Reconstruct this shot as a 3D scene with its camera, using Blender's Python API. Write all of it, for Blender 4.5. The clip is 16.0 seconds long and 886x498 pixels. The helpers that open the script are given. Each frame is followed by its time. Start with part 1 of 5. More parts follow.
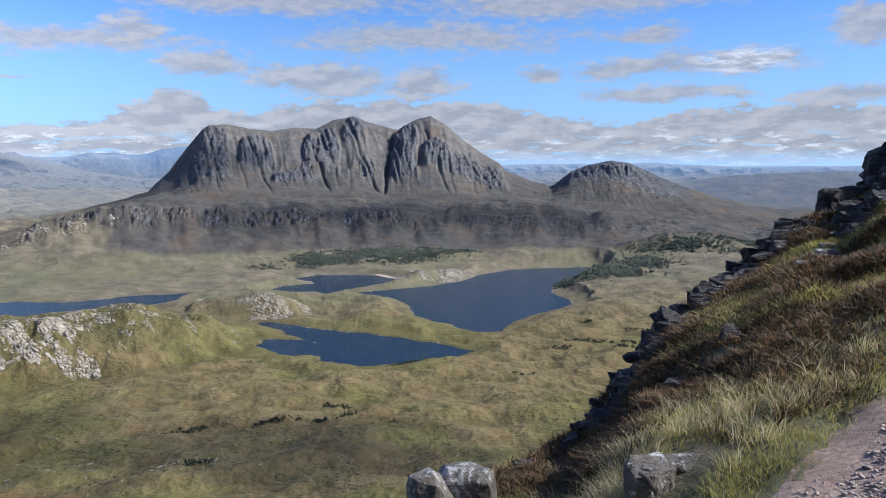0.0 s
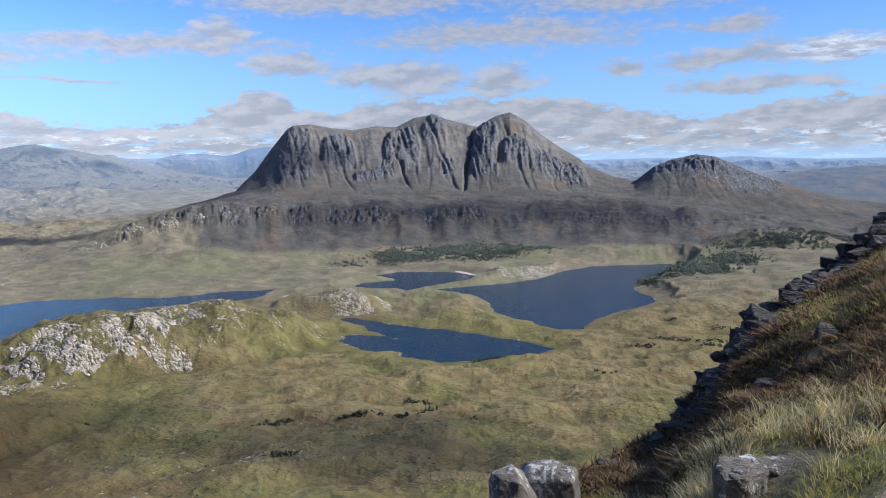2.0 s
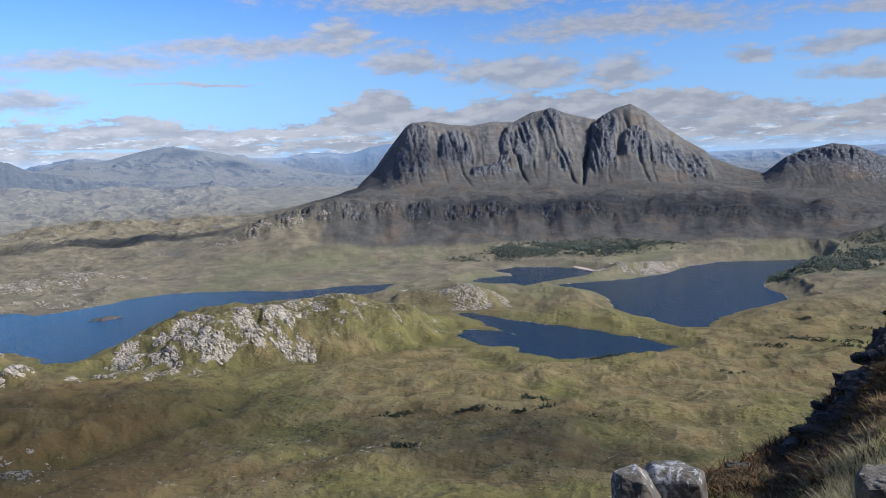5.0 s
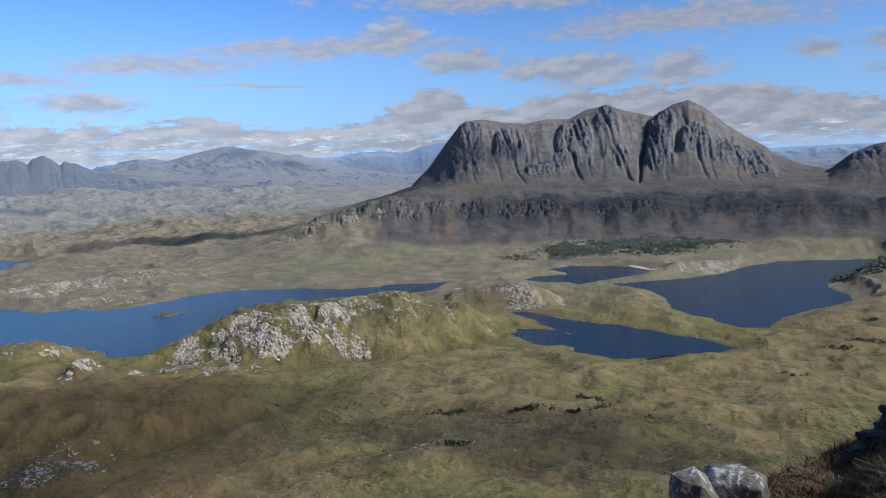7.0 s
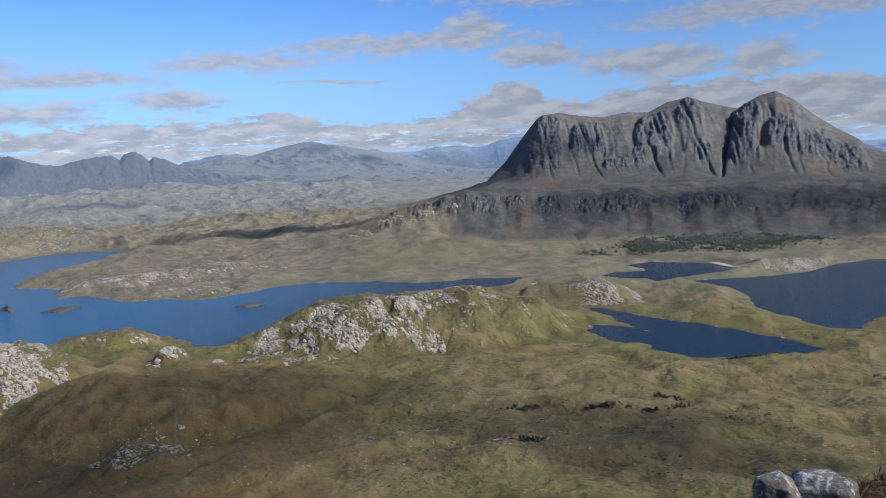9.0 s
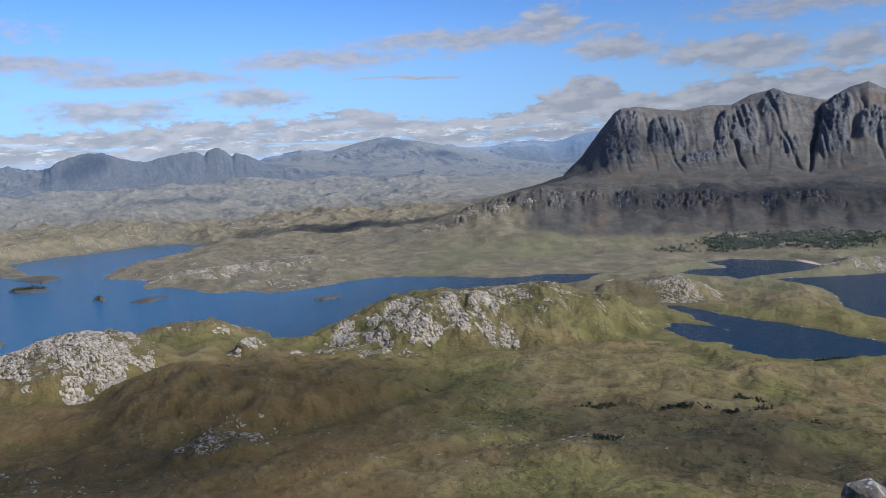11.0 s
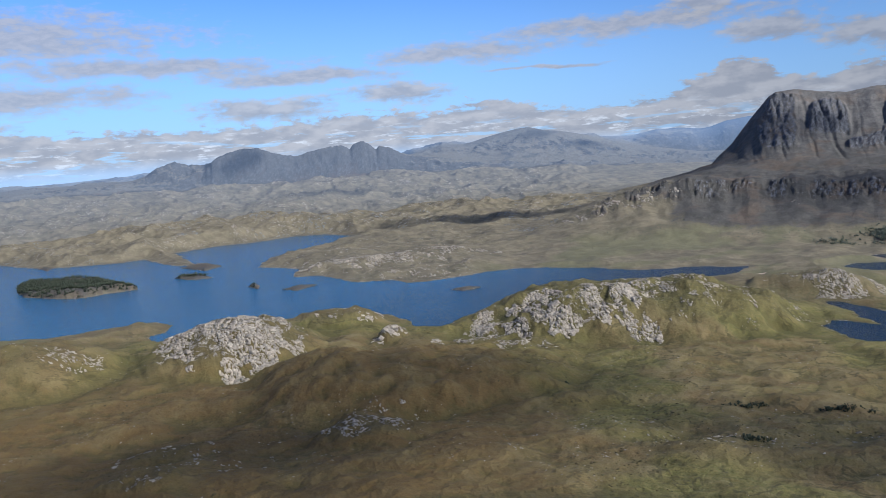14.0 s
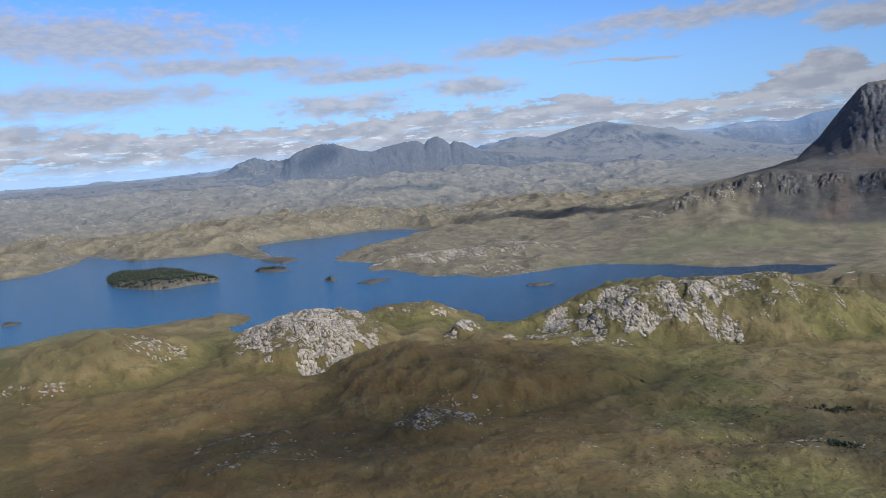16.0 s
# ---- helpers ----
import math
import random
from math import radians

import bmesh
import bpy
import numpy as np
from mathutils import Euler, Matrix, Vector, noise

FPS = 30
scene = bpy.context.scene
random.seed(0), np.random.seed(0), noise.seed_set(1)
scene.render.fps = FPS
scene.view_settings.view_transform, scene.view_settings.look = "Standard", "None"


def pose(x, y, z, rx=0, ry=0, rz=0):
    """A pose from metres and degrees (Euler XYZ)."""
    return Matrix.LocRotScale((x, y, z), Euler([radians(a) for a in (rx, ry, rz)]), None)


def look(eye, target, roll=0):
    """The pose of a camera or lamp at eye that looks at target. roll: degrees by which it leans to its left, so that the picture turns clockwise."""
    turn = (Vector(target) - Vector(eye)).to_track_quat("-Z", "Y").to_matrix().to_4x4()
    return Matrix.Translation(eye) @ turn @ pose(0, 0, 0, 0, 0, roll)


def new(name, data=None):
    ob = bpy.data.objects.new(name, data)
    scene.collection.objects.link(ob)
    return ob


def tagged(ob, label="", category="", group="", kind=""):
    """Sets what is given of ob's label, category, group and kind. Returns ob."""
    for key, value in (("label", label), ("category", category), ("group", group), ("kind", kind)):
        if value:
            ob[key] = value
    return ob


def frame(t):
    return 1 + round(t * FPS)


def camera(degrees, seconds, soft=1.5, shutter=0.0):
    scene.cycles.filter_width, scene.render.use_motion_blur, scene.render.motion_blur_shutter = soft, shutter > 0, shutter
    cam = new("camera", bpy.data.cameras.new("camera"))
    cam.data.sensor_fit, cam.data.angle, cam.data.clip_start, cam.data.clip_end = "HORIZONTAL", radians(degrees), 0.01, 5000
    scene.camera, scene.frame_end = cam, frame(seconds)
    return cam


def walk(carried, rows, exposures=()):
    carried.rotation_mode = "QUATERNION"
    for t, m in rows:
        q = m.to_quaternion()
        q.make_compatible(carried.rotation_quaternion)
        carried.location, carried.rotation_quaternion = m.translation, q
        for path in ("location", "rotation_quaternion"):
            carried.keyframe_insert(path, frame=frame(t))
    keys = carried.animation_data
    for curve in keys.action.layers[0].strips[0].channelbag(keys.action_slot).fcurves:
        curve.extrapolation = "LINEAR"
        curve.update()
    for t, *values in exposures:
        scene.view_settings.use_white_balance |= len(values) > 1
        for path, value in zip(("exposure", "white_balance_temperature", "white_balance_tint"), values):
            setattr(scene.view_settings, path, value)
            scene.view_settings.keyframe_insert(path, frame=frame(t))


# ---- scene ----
# ---- the camera: held at eye height beside the path, turning slowly to the left ----
cam = camera(58.5, 16.0, soft=0.6)
EYE = Vector((0.0, 0.0, 1.6))
TURNS = [(0, 0.00, -6.34, -0.14), (0.5, 1.11, -6.37, -0.27), (1, 2.45, -6.43, -0.45), (1.5, 4.35, -6.51, -0.78),
        (2, 5.82, -6.51, -0.96), (2.5, 7.30, -6.55, -1.12), (3, 8.72, -6.58, -1.42), (3.5, 10.00, -6.60, -1.52),
        (4, 11.57, -6.65, -1.74), (4.5, 13.00, -6.65, -1.88), (7, 18.29, -6.61, -2.35), (7.5, 18.77, -6.61, -2.33),
        (8, 20.27, -6.65, -2.38), (8.5, 22.37, -6.73, -2.53), (9, 23.80, -6.78, -2.55), (11.5, 30.82, -6.92, -2.88),
        (12, 32.47, -6.95, -3.01), (12.5, 34.02, -6.96, -3.19), (13, 35.63, -6.97, -3.35), (13.5, 37.42, -6.97, -3.54),
        (14, 39.40, -6.99, -3.73), (14.5, 41.14, -7.00, -3.89), (15, 42.59, -6.99, -4.01), (15.5, 43.54, -6.98, -4.05),
        (16, 44.77, -6.99, -3.96)]


def held(yaw, pitch, roll):
    """A pose from bearing to the left, tilt up and lean; the arm swings the eye a little to the left."""
    eye = EYE + Vector((-0.0022 * yaw, 0, -0.0004 * yaw))
    a, p = radians(yaw), radians(pitch)
    return look(eye, eye + Vector((-math.sin(a) * math.cos(p), math.cos(a) * math.cos(p), math.sin(p))), roll)


walk(cam, [(t, held(y, p, r)) for t, y, p, r in TURNS], exposures=[(0, 0.57, 5800, 10), (3, 0.60, 5800, 10), (4.5, 0.46, 5800, 10), (7, 0.25, 5750, 10), (9, 0.22, 5750, 10), (12, 0.16, 5750, 10), (16, 0.15, 5800, 10)])


# ---- sky and sun ----
SUN_BEARING, SUN_HEIGHT = radians(93), radians(35.5)      # clockwise from +y, above the horizon
sun_way = Vector((math.sin(SUN_BEARING) * math.cos(SUN_HEIGHT), math.cos(SUN_BEARING) * math.cos(SUN_HEIGHT), math.sin(SUN_HEIGHT)))
sun = new("sun", bpy.data.lights.new("sun", "SUN"))
sun.data.energy, sun.data.angle, sun.data.color = 5.0, radians(0.53), (1.0, 0.96, 0.90)
sun.matrix_world = look(sun_way * 500, (0, 0, 0))

world = bpy.data.worlds.new("sky")
scene.world = world
world.use_nodes = True


class Nodes:
    """Short hand for building a node tree."""

    def __init__(self, tree):
        self.tree = tree
        tree.nodes.clear()

    def add(self, kind, **inputs):
        n = self.tree.nodes.new(kind)
        for k, v in inputs.items():
            if k in n.inputs:
                self.put(n.inputs[k], v)
        return n

    def put(self, socket, v):
        if isinstance(v, bpy.types.NodeSocket):
            self.tree.links.new(v, socket)
        else:
            socket.default_value = v

    def math(self, op, a, b=None, c=None, clamp=False):
        n = self.tree.nodes.new("ShaderNodeMath")
        n.operation, n.use_clamp = op, clamp
        for i, v in enumerate((a, b, c)):
            if v is not None:
                self.put(n.inputs[i], v)
        return n.outputs[0]

    def vmath(self, op, a, b=None):
        n = self.tree.nodes.new("ShaderNodeVectorMath")
        n.operation = op
        self.put(n.inputs[0], a)
        if b is not None:
            self.put(n.inputs[1], b)
        return n.outputs[0]

    def mix(self, fac, a, b, blend="MIX"):
        n = self.tree.nodes.new("ShaderNodeMix")
        n.data_type, n.blend_type = "RGBA", blend
        self.put(n.inputs[0], fac), self.put(n.inputs[6], a), self.put(n.inputs[7], b)
        return n.outputs[2]

    def step(self, v, lo, hi, a=0.0, b=1.0):
        n = self.tree.nodes.new("ShaderNodeMapRange")
        n.interpolation_type = "SMOOTHSTEP"
        for i, q in enumerate((v, lo, hi, a, b)):
            self.put(n.inputs[i], q)
        return n.outputs[0]

    def noise(self, vec, scale, detail=6.0, rough=0.55, distortion=0.0, out=0):
        n = self.tree.nodes.new("ShaderNodeTexNoise")
        self.put(n.inputs["Vector"], vec)
        n.inputs["Scale"].default_value, n.inputs["Detail"].default_value = scale, detail
        n.inputs["Roughness"].default_value, n.inputs["Distortion"].default_value = rough, distortion
        return n.outputs[out]

    def voronoi(self, vec, scale, feature="F1", out="Distance"):
        n = self.tree.nodes.new("ShaderNodeTexVoronoi")
        n.feature = feature
        self.put(n.inputs["Vector"], vec)
        n.inputs["Scale"].default_value = scale
        return n.outputs[out]

    def xyz(self, x, y, z):
        n = self.tree.nodes.new("ShaderNodeCombineXYZ")
        for i, v in enumerate((x, y, z)):
            self.put(n.inputs[i], v)
        return n.outputs[0]


# clouds that stand apart: bearing to the left, height, half width and half height, in degrees
PUFFS = [(20.7, 8.8, 1.8, 0.8), (16.5, 6.6, 3.0, 0.62), (8.5, 5.8, 4.3, 1.0), (1.3, 5.4, 2.5, 1.05), (-7.1, 6.1, 1.4, 0.5), (-13.6, 6.3, 3.8, 0.6), (-20.2, 6.8, 4.2, 0.8),
         (-15.2, 4.7, 4.4, 0.5), (-26.4, 4.1, 3.6, 0.6), (-27.8, 8.5, 2.2, 1.1), (41.9, 4.4, 2.6, 0.75), (51.4, 3.8, 3.6, 0.7), (71.6, 2.7, 3.6, 0.7)]
# long veils higher up
VEILS = [(1, 8.6, 7.5, 0.9), (-9, 10.8, 8.0, 0.9), (13, 10.9, 9.0, 0.75), (25.5, 7.8, 7.5, 0.62), (31, 5.5, 3.0, 0.14), (-14.4, 8.6, 2.4, 0.5), (36.4, 6.8, 5.6, 0.55), (48, 5.9, 5.8, 0.42), (59, 6.7, 8.0, 0.55),
         (68, 4.9, 7.5, 0.8), (69, 8.7, 10.0, 1.5)]
# the crest of the bank over the hills: bearing and height
BANK = [(-40, 3.1), (-29, 2.9), (-23.5, 3.6), (-18, 3.6), (-12.6, 2.7), (-8, 3.2), (-2.7, 4.1), (6, 4.3), (11, 4.0), (14.4, 3.5), (17, 4.6), (18.7, 5.0), (20.2, 4.1), (22, 3.6), (24, 2.9),
        (30.5, 2.6), (33, 3.1), (36, 3.4), (40.5, 2.8), (45, 3.1), (52, 2.6), (58, 2.6), (67, 2.8), (80, 3.1)]


def build_sky():
    k = Nodes(world.node_tree)
    sky = k.add("ShaderNodeTexSky")
    sky.sky_type, sky.sun_disc = "NISHITA", False
    sky.sun_elevation, sky.sun_rotation = SUN_HEIGHT, SUN_BEARING
    sky.altitude, sky.air_density, sky.dust_density, sky.ozone_density = 300, 1.0, 0.6, 1.5
    way = k.add("ShaderNodeTexCoord").outputs["Generated"]
    sep = k.add("ShaderNodeSeparateXYZ")
    k.put(sep.inputs[0], way)
    x, y, z = sep.outputs
    # bearing to the left and height above the horizon, in degrees
    az = k.math("MULTIPLY", k.math("ARCTAN2", k.math("MULTIPLY", x, -1.0), y), 57.2958)
    el = k.math("MULTIPLY", k.math("ARCSINE", z), 57.2958)
    here = k.xyz(az, el, 0.0)
    # ragged rims: lumps at two sizes, longer than they are high
    big = k.noise(k.vmath("MULTIPLY", here, (0.42, 0.95, 0.0)), 1.0, 3, 0.5)
    fine = k.noise(k.vmath("MULTIPLY", here, (0.95, 2.6, 0.0)), 1.0, 6, 0.6, 0.2)
    rim = k.math("ADD", k.math("MULTIPLY", k.math("SUBTRACT", big, 0.5), 1.7), k.math("MULTIPLY", k.math("SUBTRACT", fine, 0.5), 1.7))

    # the clouds' outlines wander
    sway = k.vmath("SUBTRACT", k.noise(k.vmath("MULTIPLY", here, (0.22, 0.5, 0.0)), 1.0, 3, 0.55, 0.0, 1), (0.5, 0.5, 0.5))
    blown = k.vmath("ADD", here, k.vmath("MULTIPLY", sway, (5.0, 1.7, 0.0)))

    def heaped(rows, veil):
        """Nearness to the closest cloud's middle, 1 there and 0 on its rim, and the height over that middle."""
        near = None
        for a, e, w, h in rows:
            n = k.vmath("MULTIPLY", k.vmath("SUBTRACT", blown, (a, e, 0.0)), (0.80 / w, 0.84 / h, 0.0))
            d = k.tree.nodes.new("ShaderNodeVectorMath")
            d.operation = "LENGTH"
            k.put(d.inputs[0], n)
            near = d.outputs["Value"] if near is None else k.math("SMOOTH_MIN", near, d.outputs["Value"], 0.35)
        body = k.math("ADD", k.math("SUBTRACT", 1.0, near), k.math("MULTIPLY", rim, veil))
        return body

    body = heaped(PUFFS, 0.85)
    puff = k.step(body, -0.28, 0.55)
    veil = k.step(heaped(VEILS, 0.75), -0.35, 0.6, 0.0, 0.85)
    # elsewhere overhead, long soft bands
    high = k.noise(k.vmath("MULTIPLY", here, (0.05, 0.22, 0.0)), 1.0, 5, 0.5, 0.4)
    veil = k.math("MAXIMUM", veil, k.math("MULTIPLY", k.step(high, 0.5, 0.66, 0.0, 0.8), k.step(el, 11.0, 15.0)))
    # the bank over the hills
    ramp = k.add("ShaderNodeFloatCurve")
    curve = ramp.mapping.curves[0]
    for i, (a, h) in enumerate(BANK):
        u, v = (a + 40) / 120, h / 10
        if i == 0:
            curve.points[0].location = (u, v)
        elif i == len(BANK) - 1:
            curve.points[1].location = (u, v)
        else:
            curve.points.new(u, v)
    ramp.mapping.update()
    k.put(ramp.inputs["Value"], k.math("MULTIPLY", k.math("ADD", az, 40.0), 1 / 120, clamp=True))
    top = k.math("MULTIPLY", ramp.outputs[0], 10.0)
    under = k.math("SUBTRACT", top, el)
    bank_body = k.math("ADD", under, k.math("MULTIPLY", rim, 1.05))
    bank = k.step(bank_body, -0.12, 0.30)
    # windows in the bank, more of them towards the horizon, where it thins to level streaks
    streak = k.noise(k.vmath("MULTIPLY", here, (0.30, 2.1, 0.0)), 1.0, 6, 0.6, 0.3)
    hole = k.math("MULTIPLY", k.step(streak, 0.46, 0.36), k.step(el, 2.8, 0.9, 0.0, 0.8))
    bank = k.math("MULTIPLY", bank, k.math("SUBTRACT", 1.0, hole))
    # soft grey bodies, paler towards the lit rims, with white glints low down
    tone = k.noise(k.vmath("MULTIPLY", k.vmath("ADD", here, (0.4, 0.45, 0.0)), (0.42, 0.95, 0.0)), 1.0, 3, 0.5)
    lit = k.step(k.math("ADD", k.math("SUBTRACT", big, tone), k.math("MULTIPLY", k.math("SUBTRACT", fine, 0.5), 0.35)), -0.16, 0.20)
    grey = k.mix(lit, (0.300, 0.302, 0.328, 1), (0.420, 0.408, 0.414, 1))
    glint = k.noise(k.vmath("MULTIPLY", here, (0.55, 2.6, 0.0)), 1.0, 7, 0.66, 0.25)
    white = k.math("MULTIPLY", k.step(glint, 0.53, 0.66), k.step(el, 3.2, 1.0, 0.0, 0.85))
    # one bright heap
    heap = k.vmath("MULTIPLY", k.vmath("SUBTRACT", here, (-20.5, 6.7, 0.0)), (0.25, 0.8, 0.0))
    far_off = k.tree.nodes.new("ShaderNodeVectorMath")
    far_off.operation = "LENGTH"
    k.put(far_off.inputs[0], heap)
    white = k.math("MAXIMUM", white, k.math("MULTIPLY", k.step(far_off.outputs["Value"], 1.2, 0.2), k.step(glint, 0.42, 0.6, 0.0, 0.85)))
    cloud_colour = k.mix(white, grey, (0.66, 0.68, 0.71, 1))
    veil_colour = k.mix(k.step(fine, 0.35, 0.65), (0.315, 0.318, 0.345, 1), (0.39, 0.378, 0.392, 1))
    sky_col = k.mix(1.0, sky.outputs[0], (0.038, 0.066, 0.112, 1), "MULTIPLY")
    # pale air low over the sea
    haze = (0.38, 0.56, 0.80, 1)
    sky_col = k.mix(k.step(el, 16.0, 0.0, 0.0, 0.62), sky_col, haze)
    col = k.mix(veil, sky_col, veil_colour)
    col = k.mix(k.math("MULTIPLY", puff, 0.86), col, cloud_colour)
    col = k.mix(k.math("MULTIPLY", bank, 0.93), col, cloud_colour)
    col = k.mix(k.step(el, 1.0, -0.4, 0.0, 0.75), col, haze)
    # the sky is brighter towards the open sea
    bright = k.math("MULTIPLY", k.step(az, 4.0, 44.0, 0.89, 1.19), k.step(az, 110.0, 80.0, 0.78, 1.0))
    bg = k.add("ShaderNodeBackground", Color=col, Strength=bright)
    out = k.add("ShaderNodeOutputWorld")
    k.tree.links.new(bg.outputs[0], out.inputs[0])


build_sky()


# ---- materials ----
def material(name):
    m = bpy.data.materials.new(name)
    m.use_nodes = True
    k = Nodes(m.node_tree)
    bsdf = k.add("ShaderNodeBsdfPrincipled")
    out = k.add("ShaderNodeOutputMaterial")
    k.tree.links.new(bsdf.outputs[0], out.inputs[0])
    k.pos = k.add("ShaderNodeNewGeometry").outputs["Position"]
    k.bsdf = bsdf
    return m, k


def relief(k, height, distance, strength=1.0):
    b = k.add("ShaderNodeBump", Height=height, Distance=distance, Strength=strength)
    k.put(k.bsdf.inputs["Normal"], b.outputs[0])


def attribute(k, name):
    a = k.add("ShaderNodeAttribute")
    a.attribute_name = name
    return a


def moor_material(name, far=False):
    m, k = material(name)
    p = k.vmath("MULTIPLY", k.pos, (0.7, 0.7, 0.7)) if far else k.pos
    cover = attribute(k, "cover")
    sep = k.add("ShaderNodeSeparateColor")
    k.put(sep.inputs[0], cover.outputs["Color"])
    rocky, crag, green = sep.outputs
    n1 = k.noise(p, 0.006, 7, 0.62)
    n2 = k.noise(p, 0.035, 7, 0.65, 0.4)
    n3 = k.noise(p, 0.22, 6, 0.68)
    n4 = k.noise(p, 0.9, 4, 0.7)
    # tawny deer grass, greener in the flushes, rusty and brown where bracken and heather grow
    grass = k.mix(k.step(n2, 0.38, 0.60), (0.156, 0.123, 0.048, 1), (0.206, 0.158, 0.070, 1))
    lush = k.mix(k.step(n3, 0.38, 0.62), (0.124, 0.114, 0.036, 1), (0.176, 0.148, 0.052, 1))
    grass = k.mix(k.step(k.math("ADD", k.math("MULTIPLY", n1, 0.7), k.math("MULTIPLY", green, 0.42)), 0.46, 0.72), grass, lush)
    pale = k.noise(k.vmath("ADD", p, (31.0, 53.0, 7.0)), 0.05, 7, 0.68, 0.3)
    grass = k.mix(k.step(pale, 0.50, 0.70, 0.0, 0.28), grass, (0.275, 0.220, 0.118, 1))
    rust = k.noise(k.vmath("ADD", p, (11.0, 77.0, 2.0)), 0.028, 7, 0.68, 0.5)
    grass = k.mix(k.math("MULTIPLY", k.step(rust, 0.42, 0.64, 0.0, 0.5), k.step(green, 0.55, 0.0, 0.4, 1.0)), grass, (0.165, 0.098, 0.042, 1))
    heath = k.mix(k.step(n3, 0.3, 0.7), (0.045, 0.038, 0.02, 1), (0.105, 0.072, 0.036, 1))
    patch = k.noise(k.vmath("ADD", p, (91.0, 13.0, 5.0)), 0.012, 8, 0.62, 0.6)
    grass = k.mix(k.step(patch, 0.50, 0.68, 0.0, 0.32), grass, heath)
    speck = k.noise(k.vmath("ADD", p, (7.0, 3.0, 1.0)), 0.14, 7, 0.72, 0.8)
    grass = k.mix(k.step(speck, 0.63, 0.69, 0.0, 0.4), grass, (0.050, 0.048, 0.020, 1))
    # runnels that wind down through the grass
    wind = k.noise(k.vmath("ADD", p, (17.0, 29.0, 3.0)), 0.011, 5, 0.62, 0.5)
    vein = k.math("ABSOLUTE", k.math("SUBTRACT", wind, 0.5))
    grass = k.mix(k.math("MULTIPLY", k.step(vein, 0.016, 0.005), k.step(n2, 0.42, 0.52, 0.0, 0.6)), grass, (0.055, 0.050, 0.022, 1))
    # hollows wetter and darker, rises painted pale as if sunlit, near slopes russet
    lie = attribute(k, "lie")
    hollow, rise_up, russet_land = k.add("ShaderNodeSeparateColor", Color=lie.outputs["Color"]).outputs
    grass = k.mix(k.math("MULTIPLY", russet_land, k.step(rust, 0.30, 0.60, 0.4, 0.9)), grass, (0.140, 0.088, 0.032, 1))
    grass = k.mix(k.math("MULTIPLY", hollow, k.step(n3, 0.3, 0.6, 0.2, 0.6)), grass, (0.074, 0.066, 0.024, 1))
    grass = k.mix(k.math("MULTIPLY", rise_up, k.step(n3, 0.65, 0.35, 0.0, 0.3)), grass, (0.250, 0.190, 0.085, 1))
    grass = k.mix(k.step(rocky, 0.06, 0.45, 0.0, 0.5), grass, k.mix(k.step(n3, 0.35, 0.65), (0.070, 0.060, 0.026, 1), (0.130, 0.104, 0.044, 1)))
    # heathery grass past the lochs, greyed and paled: haze put into its colour
    far_haze = attribute(k, "far_haze").outputs["Fac"]
    hazed_grass = k.mix(k.step(n2, 0.36, 0.64), (0.146, 0.126, 0.088, 1), (0.250, 0.208, 0.138, 1))
    hazed_grass = k.mix(k.step(green, 0.2, 0.8, 0.0, 0.45), hazed_grass, (0.150, 0.154, 0.080, 1))
    hazed_grass = k.mix(k.step(patch, 0.50, 0.64, 0.0, 0.5), hazed_grass, (0.110, 0.096, 0.076, 1))
    grass = k.mix(k.math("MULTIPLY", far_haze, 0.78), grass, hazed_grass)
    grass = k.mix(1.0, grass, k.mix(k.step(n4, 0.25, 0.75), (0.80, 0.80, 0.79, 1), (1.20, 1.19, 1.17, 1)), "MULTIPLY")
    # thin brown turf on the mountain
    tall = k.add("ShaderNodeSeparateXYZ", Vector=k.pos).outputs[2]
    thin_turf = k.mix(k.step(n2, 0.35, 0.65), (0.072, 0.066, 0.055, 1), (0.104, 0.094, 0.078, 1))
    thin_turf = k.mix(k.step(tall, -120.0, 60.0), thin_turf, k.mix(k.step(n2, 0.35, 0.65), (0.110, 0.102, 0.090, 1), (0.175, 0.158, 0.138, 1)))
    thin_turf = k.mix(k.step(speck, 0.54, 0.64, 0.0, 0.5), thin_turf, (0.055, 0.052, 0.045, 1))
    # scree runs down the slope in paler and darker trails
    trail = k.noise(k.vmath("MULTIPLY", p, (1.0, 0.22, 0.18)), 0.10, 7, 0.68, 0.3)
    thin_turf = k.mix(k.step(trail, 0.54, 0.70, 0.0, 0.28), thin_turf, (0.180, 0.158, 0.135, 1))
    thin_turf = k.mix(k.step(trail, 0.46, 0.34, 0.0, 0.3), thin_turf, (0.070, 0.064, 0.054, 1))
    russet = k.noise(k.vmath("ADD", p, (41.0, 7.0, 19.0)), 0.012, 5, 0.6, 0.4)
    thin_turf = k.mix(k.step(russet, 0.50, 0.66, 0.0, 0.42), thin_turf, (0.165, 0.110, 0.068, 1))
    grass = k.mix(k.step(k.math("ADD", crag, k.math("MULTIPLY", k.math("SUBTRACT", n2, 0.5), 0.22)), 0.07, 0.14), grass, thin_turf)
    # pale gneiss breaking through in cracked slabs
    brk = k.noise(p, 0.09, 8, 0.68, 0.9)
    crack = k.voronoi(k.vmath("ADD", p, k.mix(0.5, (0, 0, 0, 1), k.noise(p, 0.3, 3, 0.6, 0, 1))), 0.26, "DISTANCE_TO_EDGE")
    thr = k.math("SUBTRACT", 0.735, k.math("MULTIPLY", rocky, 0.30))
    mask = k.step(k.math("SUBTRACT", brk, thr), 0.0, 0.03)
    mask = k.math("MULTIPLY", mask, k.step(crack, 0.03, 0.12, 0.15, 1.0))
